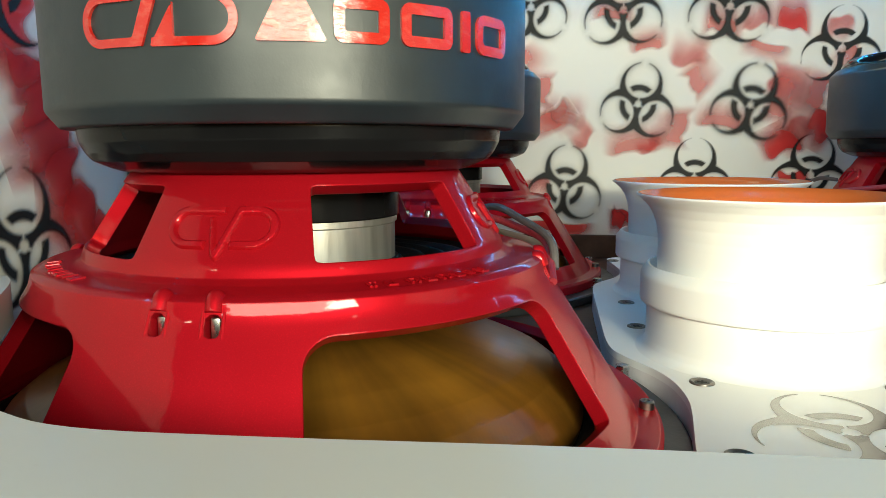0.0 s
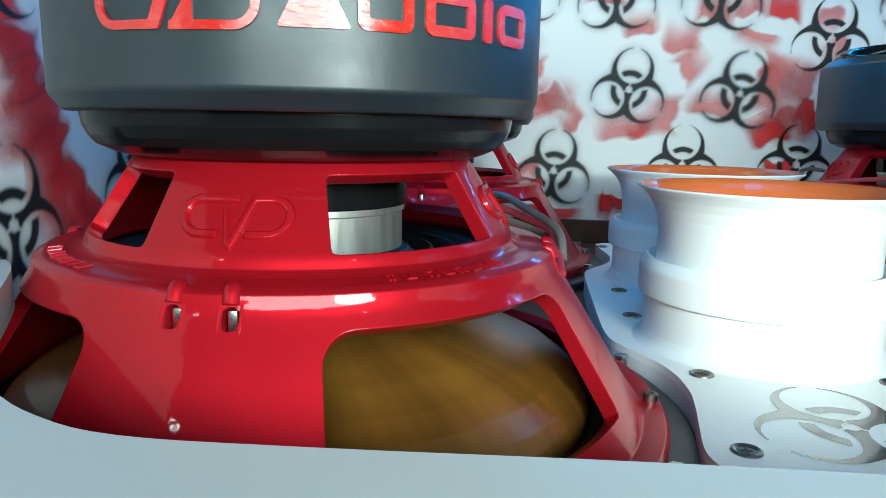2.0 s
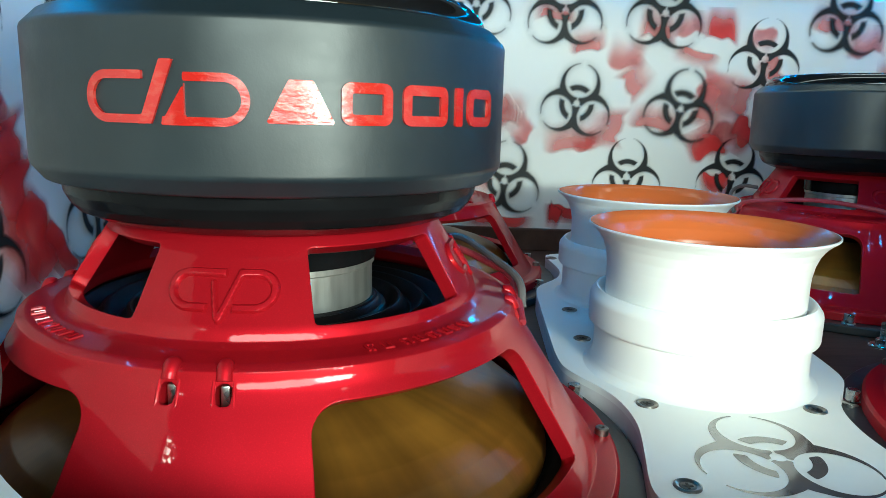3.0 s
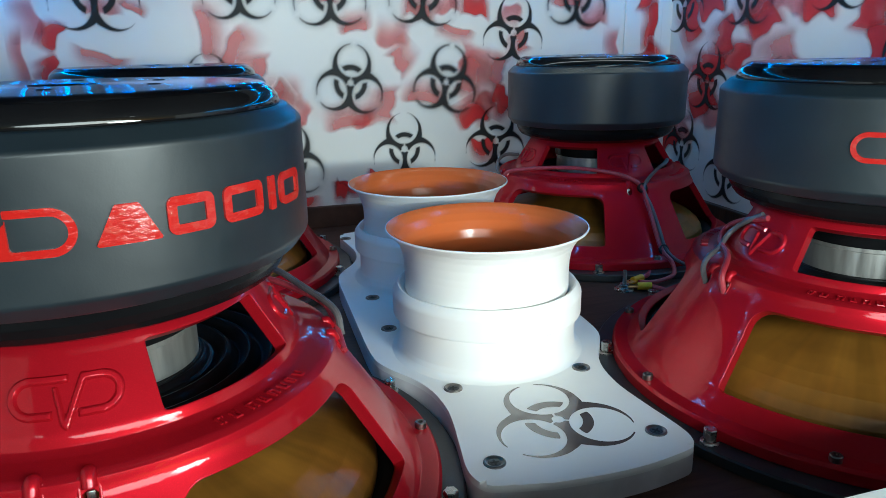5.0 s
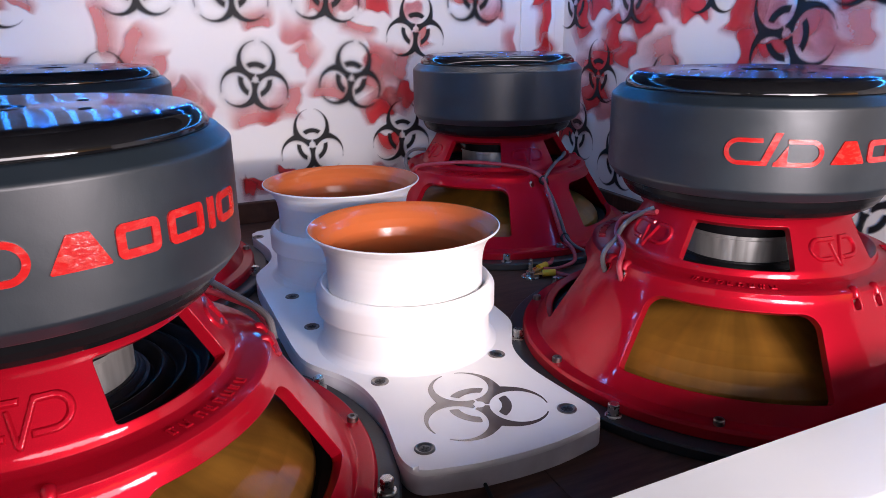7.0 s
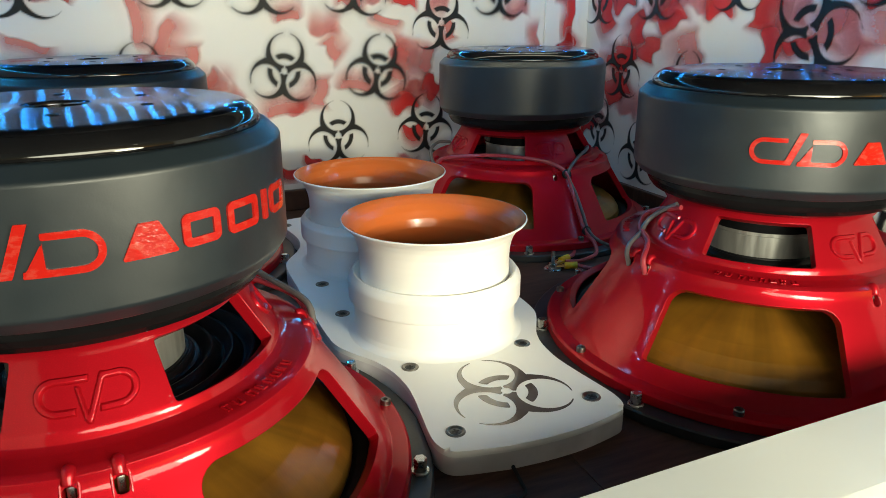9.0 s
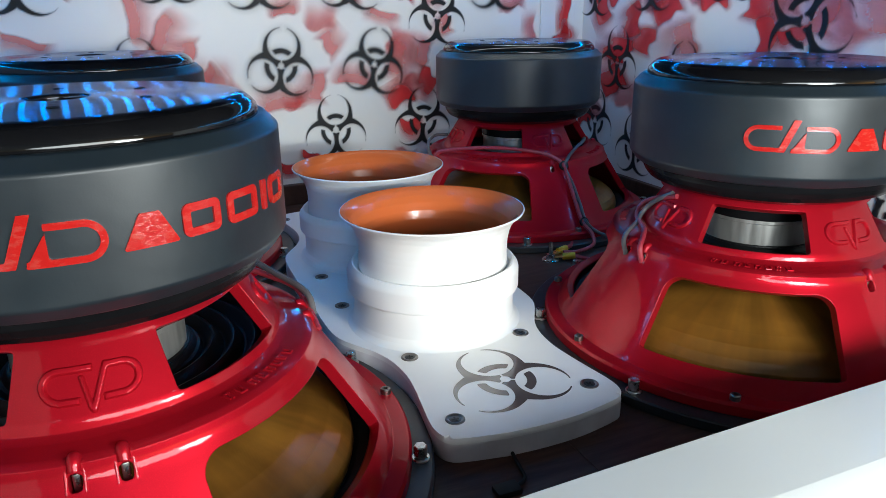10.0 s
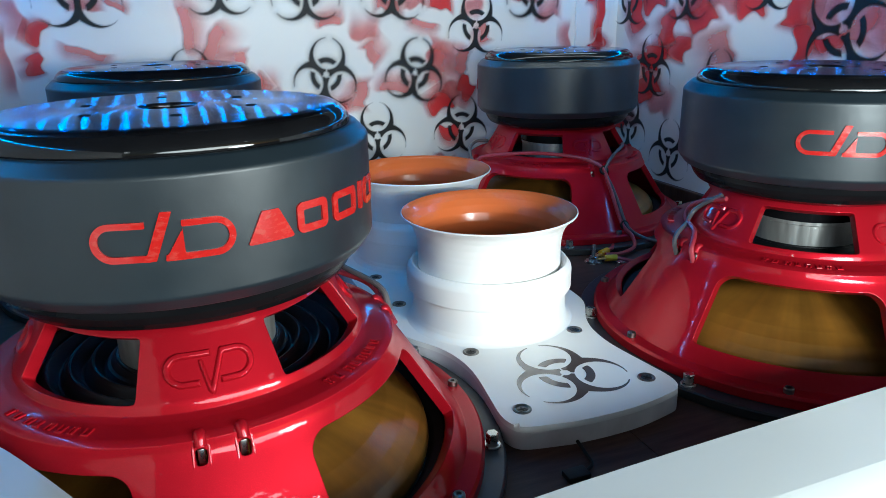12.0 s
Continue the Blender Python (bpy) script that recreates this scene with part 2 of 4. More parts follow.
def spray(name, colour, rough=0.3):
    """Paint whose cover is the mesh's own "cover" value, broken into fine speckle where it thins out."""
    m, n, l, b = shader(name, colour, rough, 0.0, 0.0, 0.25)
    at = n.new("ShaderNodeAttribute")
    at.attribute_name = "cover"
    tc = n.new("ShaderNodeTexCoord")
    sp = n.new("ShaderNodeTexNoise")
    sp.inputs["Scale"].default_value, sp.inputs["Detail"].default_value = 320.0, 2.0
    l.new(tc.outputs["Object"], sp.inputs["Vector"])
    amount = n.new("ShaderNodeMath")
    amount.operation = "MULTIPLY_ADD"
    amount.inputs[1].default_value, amount.inputs[2].default_value = 0.35, -0.175
    l.new(sp.outputs["Fac"], amount.inputs[0])
    body = n.new("ShaderNodeMath")
    body.operation = "MULTIPLY_ADD"
    hump = n.new("ShaderNodeMath")
    hump.operation = "PINGPONG"
    hump.inputs[1].default_value = 0.5
    l.new(at.outputs["Fac"], hump.inputs[0])
    l.new(amount.outputs[0], body.inputs[0])
    l.new(hump.outputs[0], body.inputs[1])
    l.new(at.outputs["Fac"], body.inputs[2])
    body.use_clamp = True
    clear, mix = n.new("ShaderNodeBsdfTransparent"), n.new("ShaderNodeMixShader")
    l.new(body.outputs[0], mix.inputs[0])
    l.new(clear.outputs[0], mix.inputs[1])
    l.new(b.outputs[0], mix.inputs[2])
    l.new(mix.outputs[0], n["Material Output"].inputs["Surface"])
    return m


def sticker():
    """Red creased film; lighter metallic flecks put a lamp's glints into its colour."""
    m, n, l, b = shader("red_film", (0.62, 0.02, 0.012), 0.14, 0.0, 0.7)
    v = coords(n, l, (1, 1, 2.2))
    f = grain(n, l, v, 150.0, 4.0, 0.6)
    l.new(ramp(n, l, f, [(0.52, (0.52, 0.014, 0.012)), (0.66, (0.62, 0.06, 0.045))]), b.inputs["Base Color"])
    l.new(span(n, l, f, 0.0, 0.3, 0.55, 0.75), b.inputs["Metallic"])
    relief(n, l, b, f, 0.4, 0.0009)
    crease = n.new("ShaderNodeBump")
    crease.inputs["Strength"].default_value, crease.inputs["Distance"].default_value = 0.32, 0.0014
    l.new(grain(n, l, v, 210.0, 3.0, 0.6), crease.inputs["Height"])
    l.new(crease.outputs["Normal"], b.inputs["Coat Normal"])
    return m


def glow(name, colour, strength):
    m = bpy.data.materials.new(name)
    m.use_nodes = True
    n, l = m.node_tree.nodes, m.node_tree.links
    e = n.new("ShaderNodeEmission")
    e.inputs[0].default_value, e.inputs[1].default_value = (*colour, 1), strength
    l.new(e.outputs[0], n["Material Output"].inputs["Surface"])
    return m


RED, RED_FINE, TOP, CONE, WOOD, WALL, FILM = candy_red(0.0012), candy_red(0.0002), spun_top(), kevlar(), stained_wood(), wall_paint(), sticker()
SPRAY_BLACK, SPRAY_RED = spray("black_spray", (0.012, 0.012, 0.013), 0.5), spray("red_spray", (0.66, 0.022, 0.026), 0.5)
SPRAY_PINK = spray("pink_spray", (0.72, 0.13, 0.12), 0.5)
DIODE = glow("diode", LED, 105.0)


# ---- mesh helpers (lengths in units of K) ----
def finish(bm, smooth=True, angle=35.0):
    bmesh.ops.remove_doubles(bm, verts=bm.verts, dist=1e-5)
    bmesh.ops.recalc_face_normals(bm, faces=bm.faces)
    for f in bm.faces:
        f.smooth = smooth
    for e in bm.edges:
        e.smooth = not (len(e.link_faces) == 2 and e.calc_face_angle(0) > radians(angle))


def mesh_of(name, bm, material, smooth=True, angle=35.0, tidy=True):
    if tidy:
        finish(bm, smooth, angle)
    bmesh.ops.scale(bm, vec=(K, K, K), verts=bm.verts)
    me = bpy.data.meshes.new(name)
    bm.to_mesh(me)
    bm.free()
    me.materials.append(material)
    return me


def part(name, bm, material, parent, label="", **kw):
    ob = new(name, mesh_of(name, bm, material, **kw))
    if parent is not None:
        ob.parent = parent
    if label:
        tagged(ob, label)
    return ob


def alike(name, me, parent, m):
    """One more piece on a mesh that exists already."""
    ob = new(name, me)
    ob.parent = parent
    ob.matrix_basis = m
    return ob


def place(x, y, z=0.0, rx=0.0, ry=0.0, rz=0.0):
    return pose(x * K, y * K, z * K, rx, ry, rz)


def thing(name, label, category, group="", kind="", at=(0, 0, 0), rz=0.0):
    ob = new(name)
    ob.empty_display_size = 0.01
    ob.matrix_basis = place(*at, 0, 0, rz)
    return tagged(ob, label, category, group, kind)


def lathe(profile, steps=96, close=False):
    """A surface of revolution about z through (r, z) points."""
    bm = bmesh.new()
    rings, full = [], [profile[0]]
    for (r0, z0), (r1, z1) in zip(profile, profile[1:]):
        long = math.hypot(r1 - r0, z1 - z0)
        for t in ((0.02 / long, 1 - 0.02 / long) if long > 0.12 else ()):
            full.append((r0 + t * (r1 - r0), z0 + t * (z1 - z0)))
        full.append((r1, z1))
    for r, z in full:
        if r < 1e-6:
            rings.append([bm.verts.new((0, 0, z))])
        else:
            rings.append([bm.verts.new((r * math.cos(2 * math.pi * k / steps), r * math.sin(2 * math.pi * k / steps), z)) for k in range(steps)])
    pairs = list(zip(rings, rings[1:])) + ([(rings[-1], rings[0])] if close else [])
    for a, b in pairs:
        for k in range(steps):
            q = (k + 1) % steps
            if len(a) == 1 and len(b) == 1:
                continue
            if len(a) == 1:
                bm.faces.new((a[0], b[k], b[q]))
            elif len(b) == 1:
                bm.faces.new((a[k], a[q], b[0]))
            else:
                bm.faces.new((a[k], a[q], b[q], b[k]))
    return bm


def box(bm, x0, x1, y0, y1, z0, z1, bevel=0.0):
    made = bmesh.ops.create_cube(bm, size=1.0, matrix=Matrix.LocRotScale(((x0 + x1) / 2, (y0 + y1) / 2, (z0 + z1) / 2), None, (x1 - x0, y1 - y0, z1 - z0)))
    if bevel:
        edges = list({e for v in made["verts"] for e in v.link_edges})
        bmesh.ops.bevel(bm, geom=edges, offset=bevel, segments=2, affect="EDGES", profile=0.5)
    return bm


def spline(points, steps=8):
    """A smooth line through the points."""
    p = [Vector(q) for q in points]
    p = [2 * p[0] - p[1]] + p + [2 * p[-1] - p[-2]]
    out = []
    for a, b, c, d in zip(p, p[1:], p[2:], p[3:]):
        for k in range(steps):
            t = k / steps
            out.append(0.5 * (2 * b + (c - a) * t + (2 * a - 5 * b + 4 * c - d) * t * t + (3 * b - 3 * c + d - a) * t ** 3))
    return out + [p[-2]]


def tube(points, radius, sides=10, bm=None, caps=True):
    bm = bm or bmesh.new()
    rings, side = [], None
    for k, p in enumerate(points):
        way = (points[min(k + 1, len(points) - 1)] - points[max(k - 1, 0)]).normalized()
        side = (way.orthogonal() if side is None else side - way * side.dot(way)).normalized()
        up = way.cross(side)
        rings.append([bm.verts.new(p + radius * (math.cos(a) * side + math.sin(a) * up)) for a in (2 * math.pi * j / sides for j in range(sides))])
    for a, b in zip(rings, rings[1:]):
        for j in range(sides):
            bm.faces.new((a[j], a[(j + 1) % sides], b[(j + 1) % sides], b[j]))
    if caps:
        bm.faces.new(rings[0][::-1])
        bm.faces.new(rings[-1])
    return bm


def cut_grid(xs, ys, field):
    """The part of a grid where field(x, y) > 0, cut cleanly along its border: points and faces."""
    vals = {(i, j): field(x, y) for i, x in enumerate(xs) for j, y in enumerate(ys)}
    pts, index, faces = [], {}, []

    def vert(key, xy):
        if key not in index:
            index[key] = len(pts)
            pts.append(xy)
        return index[key]

    for i in range(len(xs) - 1):
        for j in range(len(ys) - 1):
            ring = [(i, j), (i + 1, j), (i + 1, j + 1), (i, j + 1)]
            if all(vals[c] <= 0 for c in ring):
                continue
            loop = []
            for a, b in zip(ring, ring[1:] + ring[:1]):
                va, vb = vals[a], vals[b]
                if va > 0:
                    loop.append(vert(a, (xs[a[0]], ys[a[1]])))
                if (va > 0) != (vb > 0):
                    t = va / (va - vb)
                    key = (min(a, b), max(a, b))
                    loop.append(vert(key, (xs[a[0]] + t * (xs[b[0]] - xs[a[0]]), ys[a[1]] + t * (ys[b[1]] - ys[a[1]]))))
            if len(loop) > 2:
                faces.append(loop)
    return pts, faces


def steps(a, b, n):
    return [a + (b - a) * k / n for k in range(n + 1)]


def outline_slab(points, z0, z1, bevel=0.0, segments=3, sharp_y=None):
    """A slab over a closed outline in plan, with its upper edge rounded."""
    bm = bmesh.new()
    top = [bm.verts.new((x, y, z1)) for x, y in points]
    low = [bm.verts.new((x, y, z0)) for x, y in points]
    bm.faces.new(top)
    bm.faces.new(low[::-1])
    for k in range(len(points)):
        q = (k + 1) % len(points)
        bm.faces.new((top[k], low[k], low[q], top[q]))
    if bevel:
        rim = [e for e in bm.edges if all(abs(v.co.z - z1) < 1e-6 for v in e.verts)]
        if sharp_y is not None:
            rim = [e for e in rim if not all(abs(v.co.y - sharp_y) < 1e-6 for v in e.verts)]
        bmesh.ops.bevel(bm, geom=rim, offset=bevel, segments=segments, affect="EDGES", profile=0.5)
    return bm


# ---- the boot: board, walls, lining ----
def slab(name, label, category, dims, material, bevel=0.0):
    ob = part(name, box(bmesh.new(), *dims, bevel), material, None, smooth=False)
    return tagged(ob, label, category, kind="structure")


floor = slab("floor", "dark brown stained plywood boards carrying the loudspeakers", "floor", (WALL_L - 1, WALL_R + 1, -6.9, WALL_Y + 1, -16.0, -0.1), WOOD)
for x0, x1 in ((WALL_L - 1, -1.985), (-1.97, 8.02), (8.035, 18.0), (18.015, WALL_R + 1)):
    part("board", box(bmesh.new(), x0, x1, -6.9, WALL_Y + 1, -0.1, 0.0, 0.012), WOOD, floor, smooth=False)
wall_back = slab("wall_back", "white lacquered back wall sprayed with black symbols and red patches", "wall", (WALL_L - 1, WALL_R + 1, WALL_Y, WALL_Y + 0.5, 0.0, CEIL), WALL)
wall_right = slab("wall_right", "white lacquered side wall sprayed with black symbols and red patches", "wall", (WALL_R, WALL_R + 0.5, -12, WALL_Y, 0.0, CEIL), WALL)
wall_left = slab("wall_left", "white lacquered side wall with a long torn red patch", "wall", (WALL_L - 0.5, WALL_L, -12, WALL_Y, 0.0, CEIL), WALL)
slab("corner_post", "flat white lacquered strip with rounded edges beside the corner, sprayed red", "wall strip", (18.62, 20.42, WALL_Y - 0.13, WALL_Y - 0.002, 0.87, CEIL - 0.45), WALL, 0.05)
# Lining out of view, kept dark so the motor tops mirror little light.
ceiling = slab("ceiling", "plain unseen lining over the loudspeaker boot, dark to dull the reflections", "ceiling", (WALL_L - 1, WALL_R + 1, -9, WALL_Y + 1, CEIL, CEIL + 0.5), ROOF)
# Beam out of view, added only to carry the cross light strip.
slab("roof_beam", "unseen dark grey beam added to carry a light strip", "beam", (WALL_L, WALL_R, 3.8, 4.9, 8.93, CEIL), ROOF, 0.05)
slab("ground", "grey concrete ground outside the open boot", "ground", (-1500, 1500, -1500, 1500, -17.0, -16.0), EARTH)
slab("trim_back", "dark stained wooden strip along the foot of the wall", "trim", (WALL_L, WALL_R, WALL_Y - 0.3, WALL_Y - 0.03, 0.0, 0.86), WOOD, 0.04)
slab("trim_right", "dark stained wooden strip along the foot of the wall", "trim", (WALL_R - 0.3, WALL_R - 0.03, -6, WALL_Y - 0.32, 0.0, 0.62), WOOD, 0.04)

# White front panel with its rounded opening.
rim_line = [Vector((x, y, 0)) for x, y in ((24, -5.72), (16, -5.72), (10, -5.74), (5, -5.86), (2.4, -6.02), (1.3, -6.05), (0.7, -5.88), (0.2, -5.58), (-0.4, -5.08),
                                           (-0.9, -4.45), (-1.35, -3.74), (-1.84, -2.95), (-2.35, -2.2), (-2.8, -1.75))]
rim_xy = [(p.x, p.y) for p in spline(rim_line, 5)]
front_panel = part("front_panel", outline_slab(rim_xy + [(-5.3, -1.7), (-5.3, -7.0), (24, -7.0)], 2.1, 2.55, 0.14, sharp_y=-7.0), GELCOAT, None)
tagged(front_panel, "glossy white moulded panel with a rounded opening", "panel", kind="structure")
bm = bmesh.new()
lip = [(-7.0, 2.5495), (-7.25, 2.50), (-7.55, 2.33), (-7.8, 2.0), (-7.95, 1.4), (-8.0, 0.5), (-8.0, -9.0), (-7.6, -9.0), (-7.6, 1.9), (-7.0, 2.12)]
ends = [[bm.verts.new((x, y, z)) for y, z in lip] for x in (-5.3, 24)]
for k in range(len(lip)):
    q = (k + 1) % len(lip)
    bm.faces.new((ends[0][k], ends[0][q], ends[1][q], ends[1][k]))
bm.faces.new(ends[0][::-1])
bm.faces.new(ends[1])
part("fascia", bm, GELCOAT, front_panel, angle=50)


# ---- sprayed symbols and torn patches on the walls ----
def biohazard(x, y):
    """How far inside the three-horned symbol a place lies; its height is 46 and its centre is the origin."""
    best, ring_bar = -99.0, -99.0
    r0 = math.hypot(x, y)
    rot = []
    for k in range(3):
        a = radians(90 + 120 * k)
        u, v = x * math.cos(a) + y * math.sin(a), -x * math.sin(a) + y * math.cos(a)
        rot.append((u, v))
    body = max(max(14.9 - math.hypot(u - 13.0, v), 15.0 - math.hypot(u - 11.0, v)) for u, v in rot)
    for u, v in rot:
        body = min(body, math.hypot(u - 15.9, v) - 12.0)
        if u > 0:
            body = min(body, max(abs(v) - 3.2, 17.0 - u))
            body = min(body, max(abs(v) - 0.7, u - 6.0))
            bar = min(1.75 - abs(r0 - 11.2), 9.2 - math.hypot(u - 15.9, v))
            ring_bar = max(ring_bar, bar)
    body = min(body, r0 - 2.6)
    return max(body, ring_bar)


def smooth01(t):
    t = min(max(t, 0.0), 1.0)
    return t * t * (3 - 2 * t)


def covered(name, xs, ys, cover, material):
    """A thin skin of paint whose cover is stored at its points."""
    vals = [[cover(x, y) for y in ys] for x in xs]
    pts, index, faces, c = [], {}, [], []
    for i in range(len(xs) - 1):
        for j in range(len(ys) - 1):
            ring = [(i, j), (i + 1, j), (i + 1, j + 1), (i, j + 1)]
            if max(vals[a][b] for a, b in ring) < 0.012:
                continue
            loop = []
            for key in ring:
                if key not in index:
                    index[key] = len(pts)
                    pts.append((xs[key[0]] * K, 0.0, ys[key[1]] * K))
                    c.append(vals[key[0]][key[1]])
                loop.append(index[key])
            faces.append(loop)
    me = bpy.data.meshes.new(name)
    me.from_pydata(pts, [], faces)
    layer = me.attributes.new("cover", "FLOAT", "POINT")
    layer.data.foreach_set("value", c)
    me.materials.append(material)
    return me


SX, SZ = 0.0497, 0.0525


def symbol_mesh(soft, thin):
    def cover(x, y):
        d = biohazard(x / SX, y / SZ)
        return max(smooth01((d + soft - thin) / (2 * soft)) * 0.97, 0.16 * smooth01((d + 5.0) / 6.0) * (soft > 0.8))
    return covered("painted_symbol", steps(-1.62, 1.62, 84), steps(-1.5, 1.75, 84), cover, SPRAY_BLACK)


SHARP, SOFT, BLUR = symbol_mesh(0.45, 0.05), symbol_mesh(1.1, -0.15), symbol_mesh(1.8, -0.3)


def torn_mesh(seed, material, length=1.5, strength=0.95):
    """One pass of the gun along a torn card: crisp on the card's side, fading away from it."""
    rnd = random.Random(seed)
    waves = [(rnd.uniform(1.5, 3.0), rnd.uniform(0, 6.3), 0.20), (rnd.uniform(4, 7), rnd.uniform(0, 6.3), 0.09), (rnd.uniform(10, 17), rnd.uniform(0, 6.3), 0.02)]

    def cover(x, y):
        edge = 0.55 + sum(a * math.sin(w * x + p) for w, p, a in waves)
        d = edge - y
        if d < -0.05:
            return 0.0
        fade = smooth01(1.22 - d / length)
        return strength * smooth01((d + 0.05) / 0.26) * fade * smooth01((1.0 - abs(x)) / 0.55)
    return covered("torn_patch", steps(-1, 1, 44), steps(-1.1, 1, 46), cover, material)


TORN_RED = [torn_mesh(11 + k, SPRAY_RED, 1.6, 0.88) for k in range(3)]
TORN_MID = [torn_mesh(21 + k, SPRAY_RED, 1.6, 0.52) for k in range(3)]
TORN_PINK = [torn_mesh(31 + k, SPRAY_PINK, 1.5, 0.58) for k in range(4)]
layers = {"n": 0}


def on_wall(wall, me, a, z, sx, sz, turn=0.0, lift=None):
    """Lays a skin of paint on a wall: a runs along it, z up."""
    layers["n"] += 1
    off = lift if lift is not None else 0.012 + 0.003 * (layers["n"] % 14)
    spin = Matrix.Rotation(radians(turn), 4, "Y") @ Matrix.Diagonal((sx, 1, sz, 1))
    if wall is wall_back:
        m = place(a, WALL_Y - off, z)
    elif wall is wall_right:
        m = place(WALL_R - off, a, z, 0, 0, -90)
    else:
        m = place(WALL_L + off, a, z, 0, 0, 90)
    return alike("painted_symbol" if me.name.startswith("painted") else "torn_patch", me, wall, m @ spin)


for me, a, z, s, turn in ((SOFT, 6.82, 5.68, 1, 8), (BLUR, 10.70, 5.58, 1, 11), (SHARP, 8.89, 2.98, 1, 0), (SHARP, 12.84, 3.10, 1, 5), (SHARP, 13.60, 7.46, 1, 4),
                          (SOFT, 4.24, 2.67, 1.05, 5), (SOFT, 2.9, 9.2, 1, 0), (SOFT, 6.2, 9.0, 1.05, 0), (SOFT, 9.85, 9.0, 1.05, 6), (SHARP, -1.95, 9.0, 1.15, 2),
                          (BLUR, 16.4, 8.85, 1, 4), (SOFT, 1.55, 5.42, 1, 0), (SHARP, 17.6, 4.2, 1, 0)):
    on_wall(wall_back, me, a, z, s, s, turn, 0.062)
for me, a, z, s, turn in ((SHARP, 14.7, 5.48, 1.02, 0), (SHARP, 16.1, 2.76, 1, 0), (SHARP, 13.1, 1.96, 1.02, 0), (SOFT, 10.5, 5.0, 1, 0), (SHARP, 5.2, 7.22, 1.25, -29),
                          (SHARP, 16.6, 8.5, 1, 0), (SOFT, 12.7, 8.7, 1, 0), (SHARP, 8.46, 9.0, 1, 0), (SOFT, 2.6, 9.2, 1.1, 0), (SHARP, 1.7, 2.5, 1.1, 10)):
    on_wall(wall_right, me, a, z, s, s, turn, 0.062)
for me, a, z, s, turn in ((SOFT, 1.62, 2.4, 0.95, 0), (SHARP, 1.5, 7.0, 1, 0), (SOFT, 5.5, 2.9, 0.95, 0)):
    on_wall(wall_left, me, a, z, s, s, turn, 0.062)

TORN = {"R": TORN_RED, "r": TORN_MID, "p": TORN_PINK}
# Patches: strength, shape, place, half width, half height, turn.
BACK_A = (("p", 0, 7.11, 7.93, 0.78, 0.57, 180), ("r", 1, 8.52, 7.41, 0.79, 0.71, 194), ("p", 2, 8.84, 6.5, 0.70, 0.82, 225), ("p", 0, 6.77, 4.36, 1.28, 0.73, 180), ("r", 1, 7.25, 4.18, 0.57, 0.37, 162), ("p", 2, 8.23, 4.8, 0.88, 0.88, 90),
    ("r", 0, 11.64, 6.48, 0.73, 0.82, 284), ("p", 1, 12.02, 5.66, 1.09, 1.16, 297), ("R", 2, 11.84, 4.14, 0.85, 0.80, 153), ("p", 0, 9.8, 5.18, 1.13, 0.64, 194), ("R", 1, 11.95, 8.43, 0.72, 0.76, 180), ("r", 2, 10.8, 8.52, 0.69, 0.56, 180))
BACK_B = (("p", 0, 11.11, 7.48, 0.96, 0.41, 18), ("r", 1, 13.45, 8.2, 0.57, 0.67, 27), ("p", 2, 13.95, 7.14, 0.60, 0.75, 63), ("R", 0, 13.11, 4.86, 0.65, 0.85, 27), ("r", 1, 12.25, 4.59, 0.78, 0.67, 333), ("R", 2, 12.27, 2.98, 0.69, 0.69, 349),
    ("r", 0, 11.98, 1.68, 0.67, 0.65, 11), ("p", 1, 4.14, 5.43, 0.93, 0.80, 194), ("R", 2, 7.75, 1.98, 0.55, 0.36, 14), ("R", 0, 6.55, 1.57, 0.81, 0.44, 0), ("p", 1, 12.68, 6.11, 0.87, 0.87, 117), ("p", 2, 9.61, 8.39, 0.80, 0.78, 180))
BACK_C = (("p", 0, 1.77, 7.61, 1.33, 0.66, 270), ("p", 1, 2.64, 6.77, 1.40, 0.80, 304), ("R", 2, -3.43, 7.55, 0.69, 0.50, 117), ("R", 0, -3.66, 6.48, 0.54, 0.60, 72), ("r", 1, -4.11, 8.11, 0.87, 0.62, 90), ("p", 2, -2, 6.82, 1.16, 0.42, 14),
    ("r", 0, -1.75, 8.43, 0.79, 0.42, 180), ("p", 1, -0.7, 8.55, 0.62, 0.33, 214), ("r", 2, -4.57, 6.61, 1.44, 0.35, 90), ("p", 0, 4.09, 5.3, 0.60, 0.70, 326), ("r", 1, 4.84, 4.57, 0.58, 0.58, 146), ("p", 2, 3.36, 6.23, 0.78, 0.78, 90))
BACK_D = (("R", 0, 4.07, 1.14, 1.53, 0.40, 0), ("R", 1, 6.25, 1.52, 0.35, 0.60, 14), ("p", 2, 5.84, 8.89, 0.88, 0.50, 180), ("p", 0, 3.27, 4.89, 0.56, 1.16, 63), ("r", 1, 3.2, 2.66, 0.62, 0.57, 14))
RIGHT_A = (("R", 0, 13.82, 7.2, 0.96, 1.104, 68), ("R", 1, 11.75, 7.57, 1.104, 1.02, 143), ("R", 2, 14.91, 8.32, 1.068, 1.032, 153), ("R", 0, 12.93, 6.41, 0.78, 1.08, 99), ("r", 1, 12.25, 8.25, 1.476, 0.84, 166), ("R", 2, 9.3, 8.02, 0.96, 1.008, 166),
    ("r", 0, 10.5, 8.2, 0.96, 0.84, 194), ("R", 1, 7.2, 7.86, 0.9, 1.008, 284), ("R", 2, 6.8, 6.77, 0.888, 0.792, 256), ("r", 0, 5.73, 7.91, 0.732, 0.924, 90), ("R", 1, 5.68, 6.86, 0.816, 0.48, 342), ("p", 2, 4.61, 7.41, 0.864, 1.368, 90))
